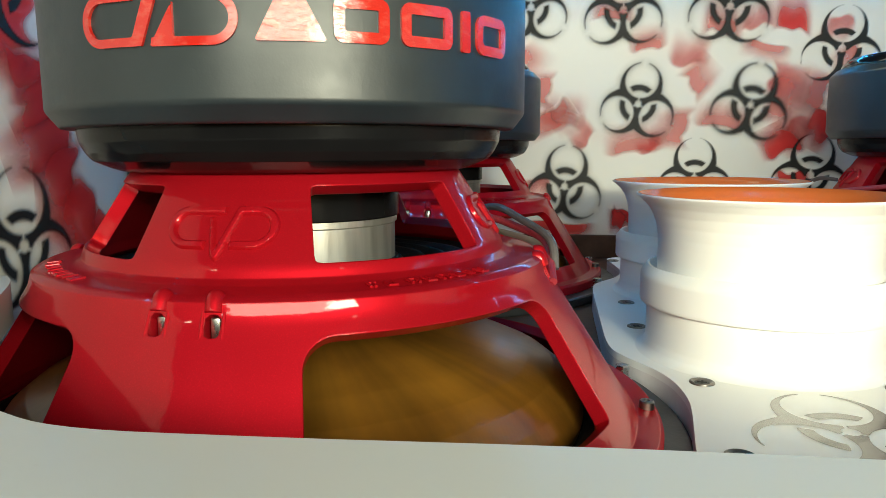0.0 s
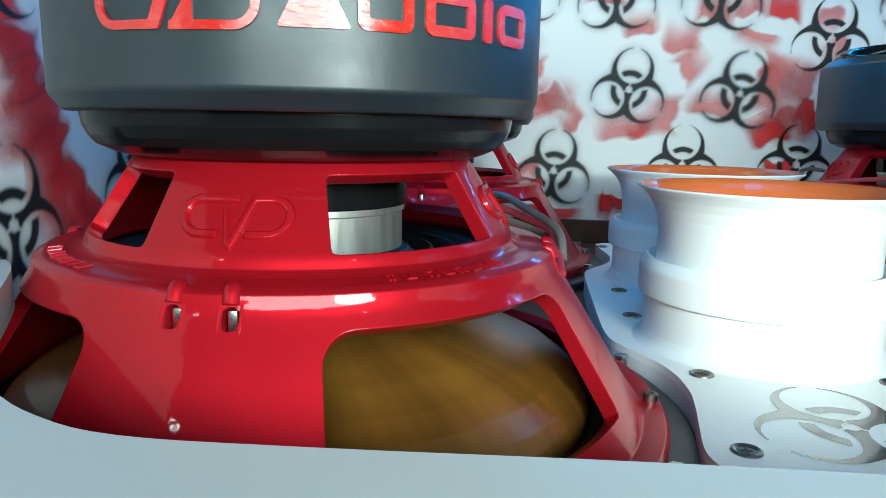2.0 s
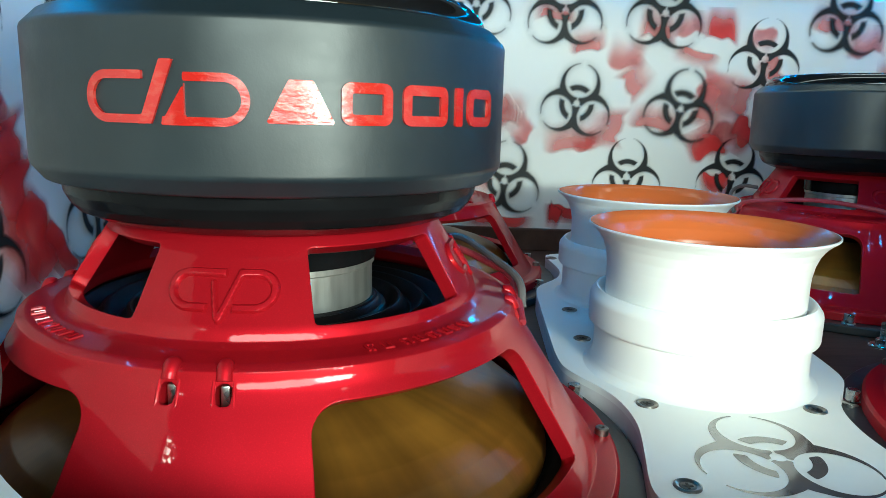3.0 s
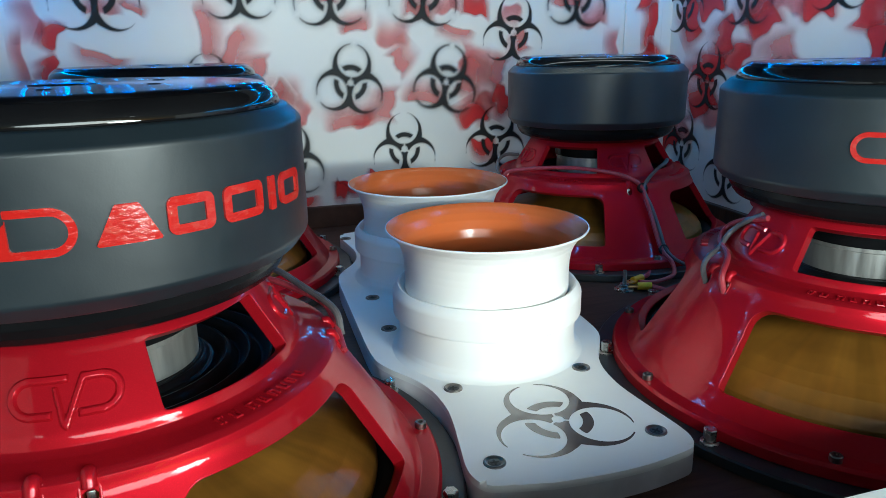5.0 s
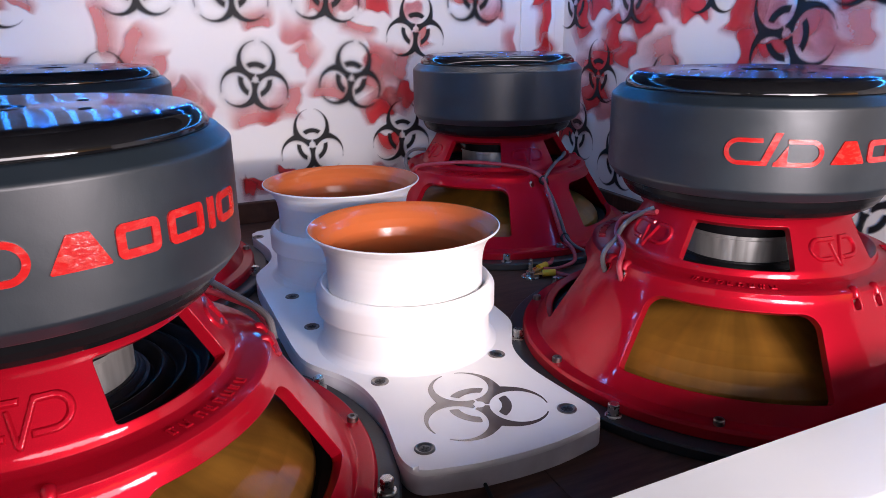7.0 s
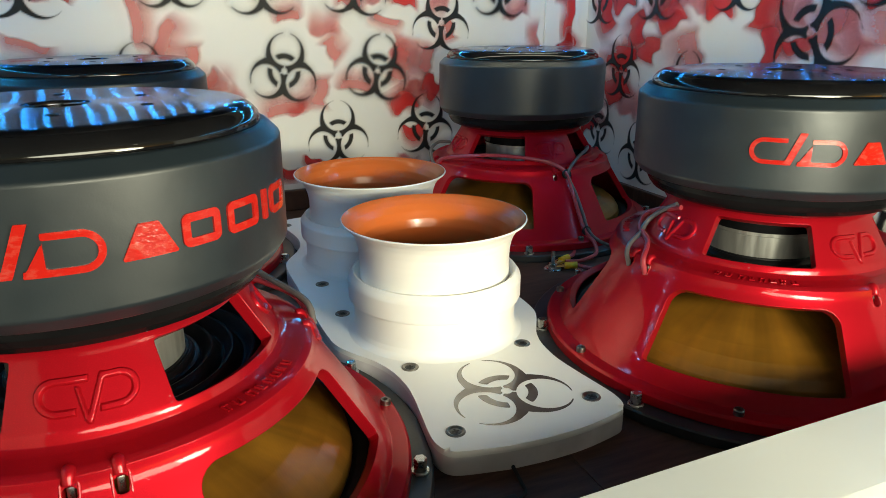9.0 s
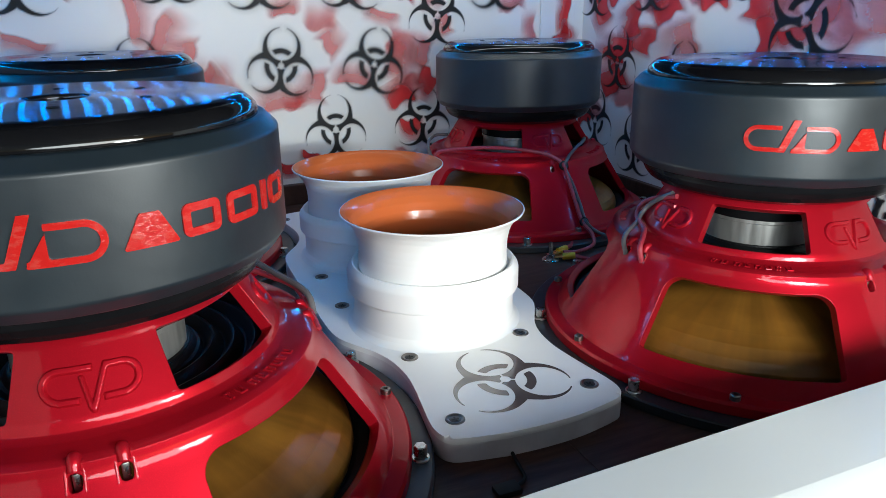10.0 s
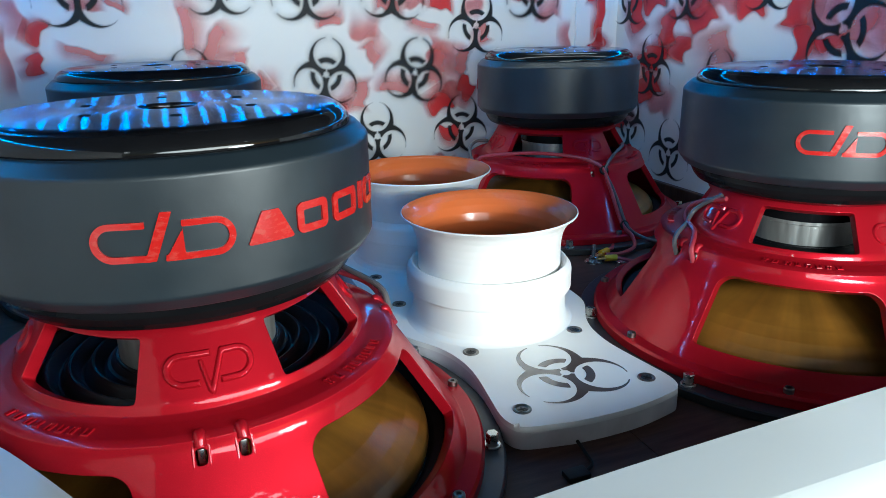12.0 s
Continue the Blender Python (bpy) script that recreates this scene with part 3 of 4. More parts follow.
RIGHT_B = (("r", 0, 3.82, 7.25, 1.152, 0.96, 45), ("p", 1, 3.14, 7.41, 0.816, 1.224, 90), ("R", 2, 3, 8.2, 0.78, 0.516, 162), ("R", 0, 14.68, 5.98, 0.768, 1.644, 98), ("R", 1, 14.95, 4.52, 1.188, 1.224, 143), ("r", 2, 16.3, 3.5, 0.768, 1.488, 106),
    ("R", 0, 17.18, 2.86, 0.936, 1.008, 135), ("p", 1, 11.05, 6.36, 1.152, 1.74, 79), ("r", 2, 14, 4, 0.996, 1.032, 207), ("R", 0, 16.02, 7.86, 1.188, 1.02, 53))
LEFT_A = (("R", 0, 1.76, 6.3, 0.73, 1.25, 72), ("R", 1, 2.06, 5.52, 0.65, 0.61, 0), ("r", 2, 1.60, 5.55, 0.65, 0.58, 27), ("R", 0, 2.24, 4.91, 0.49, 0.73, 63), ("R", 1, 2.65, 4.3, 0.76, 1.25, 72), ("R", 2, 2.90, 3.55, 0.85, 0.79, 90),
    ("R", 0, 3.42, 2.61, 1.18, 1.06, 45), ("r", 1, 2.81, 2.34, 0.92, 0.75, 90), ("r", 2, 2.42, 5.27, 0.65, 0.58, 90), ("R", 0, 4.13, 2.23, 1.04, 0.46, 45))
POST = (("R", 0, 19.9, 7.6, 1.5, 0.5, 88), ("R", 1, 19.5, 9.0, 0.9, 0.55, 275), ("R", 2, 19.3, 5.2, 1.2, 0.5, 90), ("R", 0, 19.7, 6.4, 0.9, 0.7, 300))
CORNER = (("p", 1, 16.0, 8.9, 1.0, 0.7, 190), ("r", 2, 17.2, 8.0, 0.8, 0.7, 180), ("R", 1, 16.8, 4.4, 1.0, 1.2, 40), ("r", 2, 18.2, 6.6, 1.2, 0.5, 90))
for rows, wall in ((BACK_A + BACK_B + BACK_C + BACK_D + CORNER, wall_back), (RIGHT_A + RIGHT_B, wall_right), (LEFT_A, wall_left)):
    for c, k, a, z, w, h, turn in rows:
        on_wall(wall, TORN[c][k], a, z, w, h, turn)
for c, k, a, z, w, h, turn in POST:
    on_wall(wall_back, TORN[c][k], a, z, w, h, turn, 0.145 + 0.003 * k)


# ---- loudspeakers ----
BASKET = [(1.95, 3.87), (2.16, 3.83), (2.24, 3.73), (2.79, 2.86), (2.83, 2.74), (2.92, 2.69), (3.30, 2.66), (3.38, 2.61), (3.42, 2.46), (3.50, 2.32), (4.44, 0.84), (4.58, 0.64), (4.66, 0.52), (4.94, 0.50), (4.99, 0.44), (4.99, 0.24)]


class Skin:
    """The basket's outer surface: places by angle from a window's middle and by length along the profile."""

    def __init__(self, profile):
        self.p = [Vector(q) for q in profile]
        self.s = [0.0]
        for a, b in zip(self.p, self.p[1:]):
            self.s.append(self.s[-1] + (b - a).length)

    def rz(self, s):
        for k in range(len(self.p) - 1):
            if s <= self.s[k + 1] or k == len(self.p) - 2:
                t = (s - self.s[k]) / (self.s[k + 1] - self.s[k])
                return self.p[k].lerp(self.p[k + 1], t)

    def normal(self, s):
        d = self.rz(min(s + 0.03, self.s[-1])) - self.rz(max(s - 0.03, 0.0))
        d.normalize()
        return Vector((-d.y, d.x)) if -d.y > 0 or d.x > 0 else Vector((d.y, -d.x))

    def at(self, deg, s, lift=0.0):
        q = self.rz(s) + lift * self.normal(s)
        a = radians(deg)
        return Vector((q.x * math.cos(a), q.x * math.sin(a), q.y))

    def at_z(self, z):
        for k in range(len(self.p) - 1):
            a, b = self.p[k], self.p[k + 1]
            if b.y <= z <= a.y and a.y > b.y:
                return self.s[k] + (a.y - z) / (a.y - b.y) * (self.s[k + 1] - self.s[k])
        return self.s[-1]


skin = Skin(BASKET)
UP0, UP1 = skin.at_z(3.66), skin.at_z(2.88)
LO0, LO1 = skin.at_z(2.29), skin.at_z(0.86)
SL0, SL1 = skin.at_z(2.50), skin.at_z(2.30)


def rounded(dx, dy, r):
    """Outside a rounded corner: positive outside."""
    return math.hypot(max(dx + r, 0), max(dy + r, 0)) + min(max(dx + r, dy + r), 0) - r


def basket_field(deg, s):
    d = (deg + 45) % 90 - 45
    r = skin.rz(s).x * math.pi / 180
    up = rounded((abs(d) - 23.4) * r, abs(s - (UP0 + UP1) / 2) - (UP1 - UP0) / 2, 0.06)
    mid, half = (LO0 + LO1) / 2, (LO1 - LO0) / 2
    low = rounded((abs(d) - 26.4) * r, abs(s - mid) - half, 0.34 if s < mid else 0.07)
    slot = 9.0
    p = (deg % 90) - 45
    for c in (-4.7, 4.7):
        slot = min(slot, rounded((abs(p - c) - 1.4) * r, abs(s - (SL0 + SL1) / 2) - (SL1 - SL0) / 2, 0.05))
    return min(up, low, slot)


def basket_mesh():
    rows = []
    for a, b in zip(skin.s, skin.s[1:]):
        n = max(1, int((b - a) / 0.055))
        rows += [a + (b - a) * k / n for k in range(n)]
    rows.append(skin.s[-1])
    pts, faces = cut_grid(steps(-180, 180, 300), rows, basket_field)
    bm = bmesh.new()
    key, outer, inner, ids = {}, [], [], []
    for deg, s in pts:
        p = skin.at(deg, s)
        k = (round(p.x, 4), round(p.y, 4), round(p.z, 4))
        if k not in key:
            key[k] = len(outer)
            outer.append(bm.verts.new(p))
            thick = 0.20 if s < skin.s[10] else 0.12
            inner.append(bm.verts.new(skin.at(deg, s, -thick)))
        ids.append(key[k])
    uses = {}
    for loop in faces:
        f = []
        for i in loop:
            if not f or ids[i] != f[-1]:
                f.append(ids[i])
        if len(set(f)) < 3:
            continue
        f = list(dict.fromkeys(f))
        try:
            bm.faces.new([outer[i] for i in f])
            bm.faces.new([inner[i] for i in f[::-1]])
        except ValueError:
            continue
        for a, b in zip(f, f[1:] + f[:1]):
            uses[(a, b)] = uses.get((a, b), 0) + 1
    for a, b in uses:
        if (b, a) not in uses:
            bm.faces.new((outer[b], outer[a], inner[a], inner[b]))
    return bm


def strip(path, width, height, surface_at, sides=6):
    """A raised bead along a path of (angle, length) places on a surface."""
    pts = [surface_at(d, s, 0.0) for d, s in path]
    return tube(pts, width, sides)


def stadium(u, z, u0, u1, z0, z1):
    h = (z1 - z0) / 2
    cu = min(max(u, u0 + h), u1 - h)
    return h - math.hypot((u - cu), z - (z0 + z1) / 2)


def emblem_mesh():
    """Two raised loops with a slash between them, their edges sloping to the casting."""
    s0 = (UP0 + UP1) / 2 + 0.06

    def stroke(u, v, a, b, w):
        t = min(max(((u - a[0]) * (b[0] - a[0]) + (v - a[1]) * (b[1] - a[1])) / ((b[0] - a[0]) ** 2 + (b[1] - a[1]) ** 2), 0), 1)
        return w - math.hypot(u - a[0] - t * (b[0] - a[0]), v - a[1] - t * (b[1] - a[1]))

    def field(u, v):
        st = stadium(u, v, -0.63, 0.63, -0.24, 0.28)
        ring = min(st, 0.115 - st)
        halves = max(min(ring, (-0.14 if v < 0 else 0.04) - u), min(ring, u - (0.12 if v < 0 else 0.17)))
        return max(halves, stroke(u, v, (-0.11, 0.11), (-0.03, -0.30), 0.04), stroke(u, v, (0.0, -0.32), (0.19, 0.24), 0.05))

    pts, faces = cut_grid(steps(-0.68, 0.68, 76), steps(-0.42, 0.34, 44), field)
    bm = bmesh.new()
    vs = [bm.verts.new(skin.at(45 + math.degrees(u / skin.rz(s0 - v).x), s0 - v, -0.006 + min(max(field(u, v), 0) * 2.0, 0.05))) for u, v in pts]
    for f in faces:
        bm.faces.new([vs[i] for i in f])
    return bm


def lettering_mesh():
    """Worn raised bars on the shoulder over each window."""
    bm = bmesh.new()
    s = skin.at_z(2.675) + 0.02
    for k in range(8):
        a = -13 + 3.6 * k + (1.2 if k > 1 else 0)
        for o in (-0.9, 0.9) if k % 3 else (-0.9, 0.2):
            tube([skin.at(a + o, s - 0.075, 0.006), skin.at(a + o * 0.8, s + 0.075, 0.006)], 0.02, 6, bm)
        tube([skin.at(a - 0.9, s + (0.07 if k % 2 else -0.07), 0.008), skin.at(a + 0.9, s + (0.07 if k % 2 else -0.07), 0.008)], 0.02, 6, bm)
    return bm


def slot_lip_mesh():
    """The raised hood over a terminal slot."""
    bm = bmesh.new()
    for o in (-1.75, 1.75):
        tube([skin.at(o, SL0 - 0.16, -0.01), skin.at(o, SL1 + 0.02, -0.02)], 0.022, 6, bm)
    tube(spline([skin.at(0, SL0 - 0.24, -0.03), skin.at(0, SL0 - 0.17, 0.0), skin.at(0, SL0 - 0.02, -0.01)], 5), 0.085, 12, bm)
    return bm


def arc_shape(fields, u0, u1, z0, z1, radius=3.1, thick=0.03):
    """Flat shapes bent round the motor's side; u runs along it from the mark's start."""
    pts, faces = cut_grid(steps(u0, u1, int((u1 - u0) / 0.022)), steps(z0, z1, int((z1 - z0) / 0.022)), fields)
    bm = bmesh.new()
    vs = [[bm.verts.new(((radius + t) * math.cos(u / radius), (radius + t) * math.sin(u / radius), z)) for u, z in pts] for t in (-0.01, thick)]
    uses = set()
    for f in faces:
        bm.faces.new([vs[1][i] for i in f])
        uses |= set(zip(f, f[1:] + f[:1]))
    for a, b in uses:
        if (b, a) not in uses:
            bm.faces.new((vs[1][b], vs[1][a], vs[0][a], vs[0][b]))
    return bm


def seg(u, z, a, b, w):
    """Inside a slanted stroke of horizontal width w from a to b."""
    t = (z - a[1]) / (b[1] - a[1])
    return min(w / 2 - abs(u - (a[0] + t * (b[0] - a[0]))), 0.6 * (z - a[1]), 0.6 * (b[1] - z))


def loop_left(u, z):
    st = stadium(u, z, 0.0, 2.2, 5.04, 5.55)
    ring = min(st, 0.085 - st)
    cut = 0.66 if z > 5.3 else 0.70
    return max(min(ring, cut - u), seg(u, z, (0.68, 5.04), (0.92, 5.66), 0.135))


def loop_right(u, z):
    st = stadium(u, z, -0.4, 1.72, 5.03, 5.54)
    ring = min(st, 0.085 - st, u - (1.08 if z > 5.3 else 0.86))
    tri = min(z - 5.03, u - 0.84 - (z - 5.03) * 0.62, 1.09 - u)
    return max(ring, tri)


def block(u0, u1, z0=5.07, z1=5.5, frame_w=None, r=0.05):
    def f(u, z):
        d = -rounded(abs(u - (u0 + u1) / 2) - (u1 - u0) / 2, abs(z - (z0 + z1) / 2) - (z1 - z0) / 2, r)
        return d if frame_w is None else min(d, frame_w - d)
    return f


def wedge(u, z):
    c, half = 2.2, 0.34 - (z - 5.07) / 0.43 * 0.22
    return min(half - abs(u - c), z - 5.07, 5.5 - z)


def hex_bolt_mesh():
    bm = lathe([(0.0, 0.04), (0.155, 0.04), (0.165, 0.025), (0.165, 0.0), (0.0, 0.0)], 20)
    r = bmesh.ops.create_cone(bm, cap_ends=True, segments=6, radius1=0.125, radius2=0.125, depth=0.22, matrix=Matrix.Translation((0, 0, 0.16)))
    edges = list({e for v in r["verts"] for e in v.link_edges})
    bmesh.ops.bevel(bm, geom=edges, offset=0.015, segments=1, affect="EDGES")
    return bm


def cap_screw_mesh():
    return lathe([(0.0, 0.07), (0.04, 0.07), (0.045, 0.12), (0.09, 0.12), (0.105, 0.10), (0.105, 0.0)], 14)


made_once = {}


def once(name, build, material, **kw):
    """The mesh of that name, built the first time only."""
    if name not in made_once:
        made_once[name] = mesh_of(name, build(), material, **kw)
    return made_once[name]


def woofer(name, at, turn, motor_turn, label):
    """turn: the bearing of one window's middle. motor_turn: the bearing at which the mark on the motor starts."""
    sub = thing(name, label, "loudspeaker", "loudspeakers on the board", at=(at[0], at[1], 0), rz=turn)
    tagged(alike("gasket", once("gasket", lambda: lathe([(4.2, 0.0), (5.36, 0.0), (5.38, 0.03), (5.38, 0.20), (5.34, 0.23), (4.2, 0.23)], 128, True), GASKET), sub, Matrix()), "black ring under the flange")
    basket = tagged(alike("basket", once("basket", lambda: basket_mesh(), RED, angle=28), sub, Matrix()), "red lacquered cast basket with open windows")
    surround = alike("surround", once("surround", lambda: lathe([(4.6, 0.30), (4.48, 0.30), (4.40, 0.48), (4.22, 0.58), (4.06, 0.52), (3.96, 0.40), (3.90, 0.44)], 96), BLACK_MATT), sub, Matrix())
    tagged(alike("cone", once("cone", lambda: lathe([(3.93, 0.36), (3.96, 0.50), (3.92, 0.68), (3.80, 0.86), (3.55, 1.06), (3.2, 1.22), (2.7, 1.38), (2.0, 1.56), (1.3, 1.75)], 96), CONE), sub, Matrix()), "amber woven cone seen from behind")
    wave = [(1.28 + 0.0315 * k, 2.44 + 0.10 * math.sin(k * 2 * math.pi / 11)) for k in range(56)]
    tagged(alike("spider", once("spider", lambda: lathe(wave, 96), SPIDER), sub, Matrix()), "black corrugated suspension")
    coil = tagged(alike("voice_coil", once("voice_coil", lambda: lathe([(1.30, 1.95), (1.30, 3.05), (1.33, 3.07), (1.33, 3.18), (1.30, 3.20), (1.30, 4.0)], 64), FORMER), sub, Matrix()), "pale wound coil former")
    alike("winding", once("winding", lambda: lathe([(1.345, 3.15), (1.36, 3.17), (1.36, 3.98), (1.345, 4.0)], 64), BLACK_GLOSS), coil, Matrix())
    alike("neck", once("neck", lambda: lathe([(1.50, 2.43), (1.40, 2.47), (1.36, 2.51), (1.345, 2.56), (1.31, 2.57)], 64), SPIDER), coil, Matrix())
    tagged(alike("pole_plate", once("pole_plate", lambda: lathe([(0.0, 3.80), (2.3, 3.80), (2.42, 3.84), (2.62, 3.93), (2.70, 4.03), (2.76, 4.15), (2.78, 4.28), (2.78, 4.40), (0.0, 4.40)], 128), BLACK_GLOSS), sub, Matrix()), "glossy black lower motor plate")
    boot = tagged(alike("motor_boot", once("motor_boot", lambda: lathe([(2.70, 4.31), (2.93, 4.31), (2.96, 4.325), (3.085, 4.49), (3.10, 4.53), (3.10, 6.06), (3.085, 6.10), (2.93, 6.26), (2.88, 6.28), (2.80, 6.27), (2.76, 6.20)], 160), BOOT), sub, Matrix()), "dark grey rubber sleeve round the magnet")
    rim = tagged(alike("rim", once("rim", lambda: lathe([(2.80, 6.18), (2.82, 6.30), (2.80, 6.39), (2.75, 6.46), (2.69, 6.515), (2.645, 6.535), (2.60, 6.53)], 160), RIM_GLOSS), sub, Matrix()), "rounded glossy black rim")
    tagged(alike("top_plate", once("top_plate", lambda: lathe([(2.655, 6.530), (2.64, 6.550), (2.615, 6.567), (2.58, 6.580), (2.53, 6.589), (2.45, 6.594), (1.2, 6.60), (0.47, 6.60), (0.435, 6.585), (0.42, 6.56), (0.42, 6.35), (0.0, 6.35)], 160), TOP), sub, Matrix()), "spun dark metal plate with a vent hole")
    dot = once("socket_screw", lambda: lathe([(0.0, 0.003), (0.06, 0.003), (0.07, 0.008), (0.082, 0.008), (0.086, 0.0)], 12), BLACK_MATT)
    for k in range(6):
        a = radians(60 * k + 17)
        alike("socket_screw", dot, sub, place(1.35 * math.cos(a), 1.35 * math.sin(a), 6.60))
    # Raised marks on the basket.
    emblem, words, hood = once("emblem", emblem_mesh, RED_FINE), once("raised_lettering", lettering_mesh, RED_FINE), once("terminal_hood", slot_lip_mesh, RED)
    clip = once("terminal", lambda: box(bmesh.new(), -0.07, 0.07, -0.05, 0.05, -0.14, 0.14, 0.02), ZINC)
    for k in range(4):
        alike("emblem", emblem, sub, place(0, 0, 0, 0, 0, 90 * k))
        tagged(alike("raised_lettering", words, sub, place(0, 0, 0, 0, 0, 90 * k)), kind="stuff")
        for c in (-4.7, 4.7):
            alike("terminal_hood", hood, sub, place(0, 0, 0, 0, 0, 90 * k + 45 + c))
            a = radians(90 * k + 45 + c)
            alike("terminal", clip, sub, place(3.30 * math.cos(a), 3.30 * math.sin(a), 2.32, 0, 0, 90 * k + 45 + c))
    # Fixings.
    bolt, screw = once("hex_bolt", lambda: hex_bolt_mesh(), ZINC, angle=25), once("cap_screw", cap_screw_mesh, BURNT)
    for k in range(8):
        a = radians(45 * k + 23.5)
        alike("hex_bolt", bolt, sub, place(5.14 * math.cos(a), 5.14 * math.sin(a), 0.23, 0, 0, 40 * k))
        a = radians(45 * k + 0.5)
        alike("cap_screw", screw, sub, place(4.82 * math.cos(a), 4.82 * math.sin(a), 0.50))
    # The red film mark, bent round the motor.
    spin = place(0, 0, 0, 0, 0, motor_turn - turn)
    for field, u0, u1 in ((loop_left, -0.05, 1.05), (loop_right, 0.8, 1.8), (wedge, 1.8, 2.62), (block(2.60, 3.16, frame_w=0.11, r=0.1), 2.55, 3.25), (block(3.29, 3.92, frame_w=0.11, r=0.1), 3.25, 4.0),
                          (block(4.06, 4.19, r=0.02), 4.0, 4.25), (block(4.30, 4.90, frame_w=0.11, r=0.14), 4.25, 5.0)):
        alike("red_mark", once("red_mark_%.1f" % u0, lambda: arc_shape(field, u0, u1, 4.98, 5.72), FILM, angle=50), boot, spin)
    return sub


woofer("woofer", SUB_A, -44.0, -111.3, "large red loudspeaker standing on its flange, grey motor up, red mark")
woofer("woofer", SUB_D, -47.5, -145.5, "large red loudspeaker beside the ports with cables through its basket")
woofer("woofer", SUB_C, -47.4, 60.0, "large red loudspeaker in the corner with tied cables round it")
woofer("woofer", SUB_B, -45.0, 80.0, "large red loudspeaker against the back wall behind another")


# ---- port plate and ports ----
MID_X, MID_Y = 7.58, 6.25
half = [(1.56, -1.80), (1.83, -1.69), (1.96, -1.47), (1.985, -1.12), (1.90, -0.5), (1.80, 0.2), (1.76, 0.8), (1.84, 1.5), (2.06, 2.1), (2.42, 2.7), (2.63, 3.2), (2.70, 3.9), (2.71, 5.0), (2.71, 6.25)]
right = [Vector((x, y, 0)) for x, y in half]
right += [Vector((v.x, 2 * MID_Y - v.y, 0)) for v in right[-2::-1]]
left = [Vector((-v.x, v.y, 0)) for v in right[::-1]]
front = [Vector((-0.8, -1.95, 0)), Vector((0, -1.99, 0)), Vector((0.8, -1.95, 0))]
back = [Vector((-v.x, 2 * MID_Y - v.y, 0)) for v in front]
ring = front + right + back + left
loop = spline(ring + [ring[0]], 4)[:-1]
port_plate = part("port_plate", outline_slab([(v.x + MID_X, v.y) for v in loop], 0.0, 0.5, 0.11), WHITE, None, angle=30)
tagged(port_plate, "white painted waisted plate screwed to the board, sanded edges", "mounting plate")
edge = [(v.x * 1.0 + MID_X, v.y) for v in loop]
bm = bmesh.new()
low = [bm.verts.new((MID_X + (x - MID_X) * 1.0015, MID_Y + (y - MID_Y) * 1.0006, 0.0)) for x, y in edge]
top = [bm.verts.new((MID_X + (x - MID_X) * 1.0015, MID_Y + (y - MID_Y) * 1.0006, 0.375)) for x, y in edge]
for k in range(len(edge)):
    q = (k + 1) % len(edge)
    bm.faces.new((low[k], low[q], top[q], top[k]))
part("sanded_edge", bm, PLATE_EDGE, port_plate, "bare sanded greyish side of the plate")
pts, faces = cut_grid(steps(-28, 28, 110), steps(-26, 30, 110), lambda x, y: biohazard(x, y) + 0.25)
owner = list(range(len(pts)))


def root(i):
    while owner[i] != i:
        owner[i] = owner[owner[i]]
        i = owner[i]
    return i


for f in faces:
    for i in f[1:]:
        owner[root(i)] = root(f[0])
pieces = {}
for f in faces:
    pieces.setdefault(root(f[0]), []).append(f)
for piece in pieces.values():
    bm = bmesh.new()
    vs = {i: bm.verts.new((pts[i][0] * 0.0478, pts[i][1] * 0.0500, 0)) for i in sorted({i for f in piece for i in f})}
    for f in piece:
        bm.faces.new([vs[i] for i in f])
    inlay = part("routed_symbol", bm, INLAY, port_plate, "dark piece of a three-horned symbol routed into the plate")
    inlay.matrix_basis = place(7.62, -0.22, 0.506, 0, 0, 2)

cup = mesh_of("screw_cup", lathe([(0.19, 0.0), (0.185, 0.022), (0.16, 0.032), (0.115, 0.010), (0.11, -0.02)], 24), BURNT)
bm = lathe([(0.0, 0.010), (0.10, 0.012), (0.118, 0.004)], 20)
head = mesh_of("screw_head", bm, GASKET)
bm = bmesh.new()
box(bm, -0.07, 0.07, -0.016, 0.016, 0.008, 0.015)
box(bm, -0.016, 0.016, -0.07, 0.07, 0.0085, 0.0155)
cross = mesh_of("cross_slot", bm, BLACK_MATT, smooth=False)
screws = [(6.07, -1.17), (9.08, -1.09), (6.16, 1.50), (8.97, 1.58), (5.56, 4.91), (5.57, 7.17), (9.72, 4.75), (9.72, 7.4), (6.16, 10.9), (8.97, 10.9), (5.75, 13.5), (9.2, 13.6)]
for k, (x, y) in enumerate(screws):
    c = alike("screw_cup", cup, port_plate, place(x, y, 0.5))
    alike("screw_head", head, c, place(0, 0, 0, 0, 0, 37 * k))
    alike("cross_slot", cross, c, place(0, 0, 0.002, 0, 0, 37 * k))


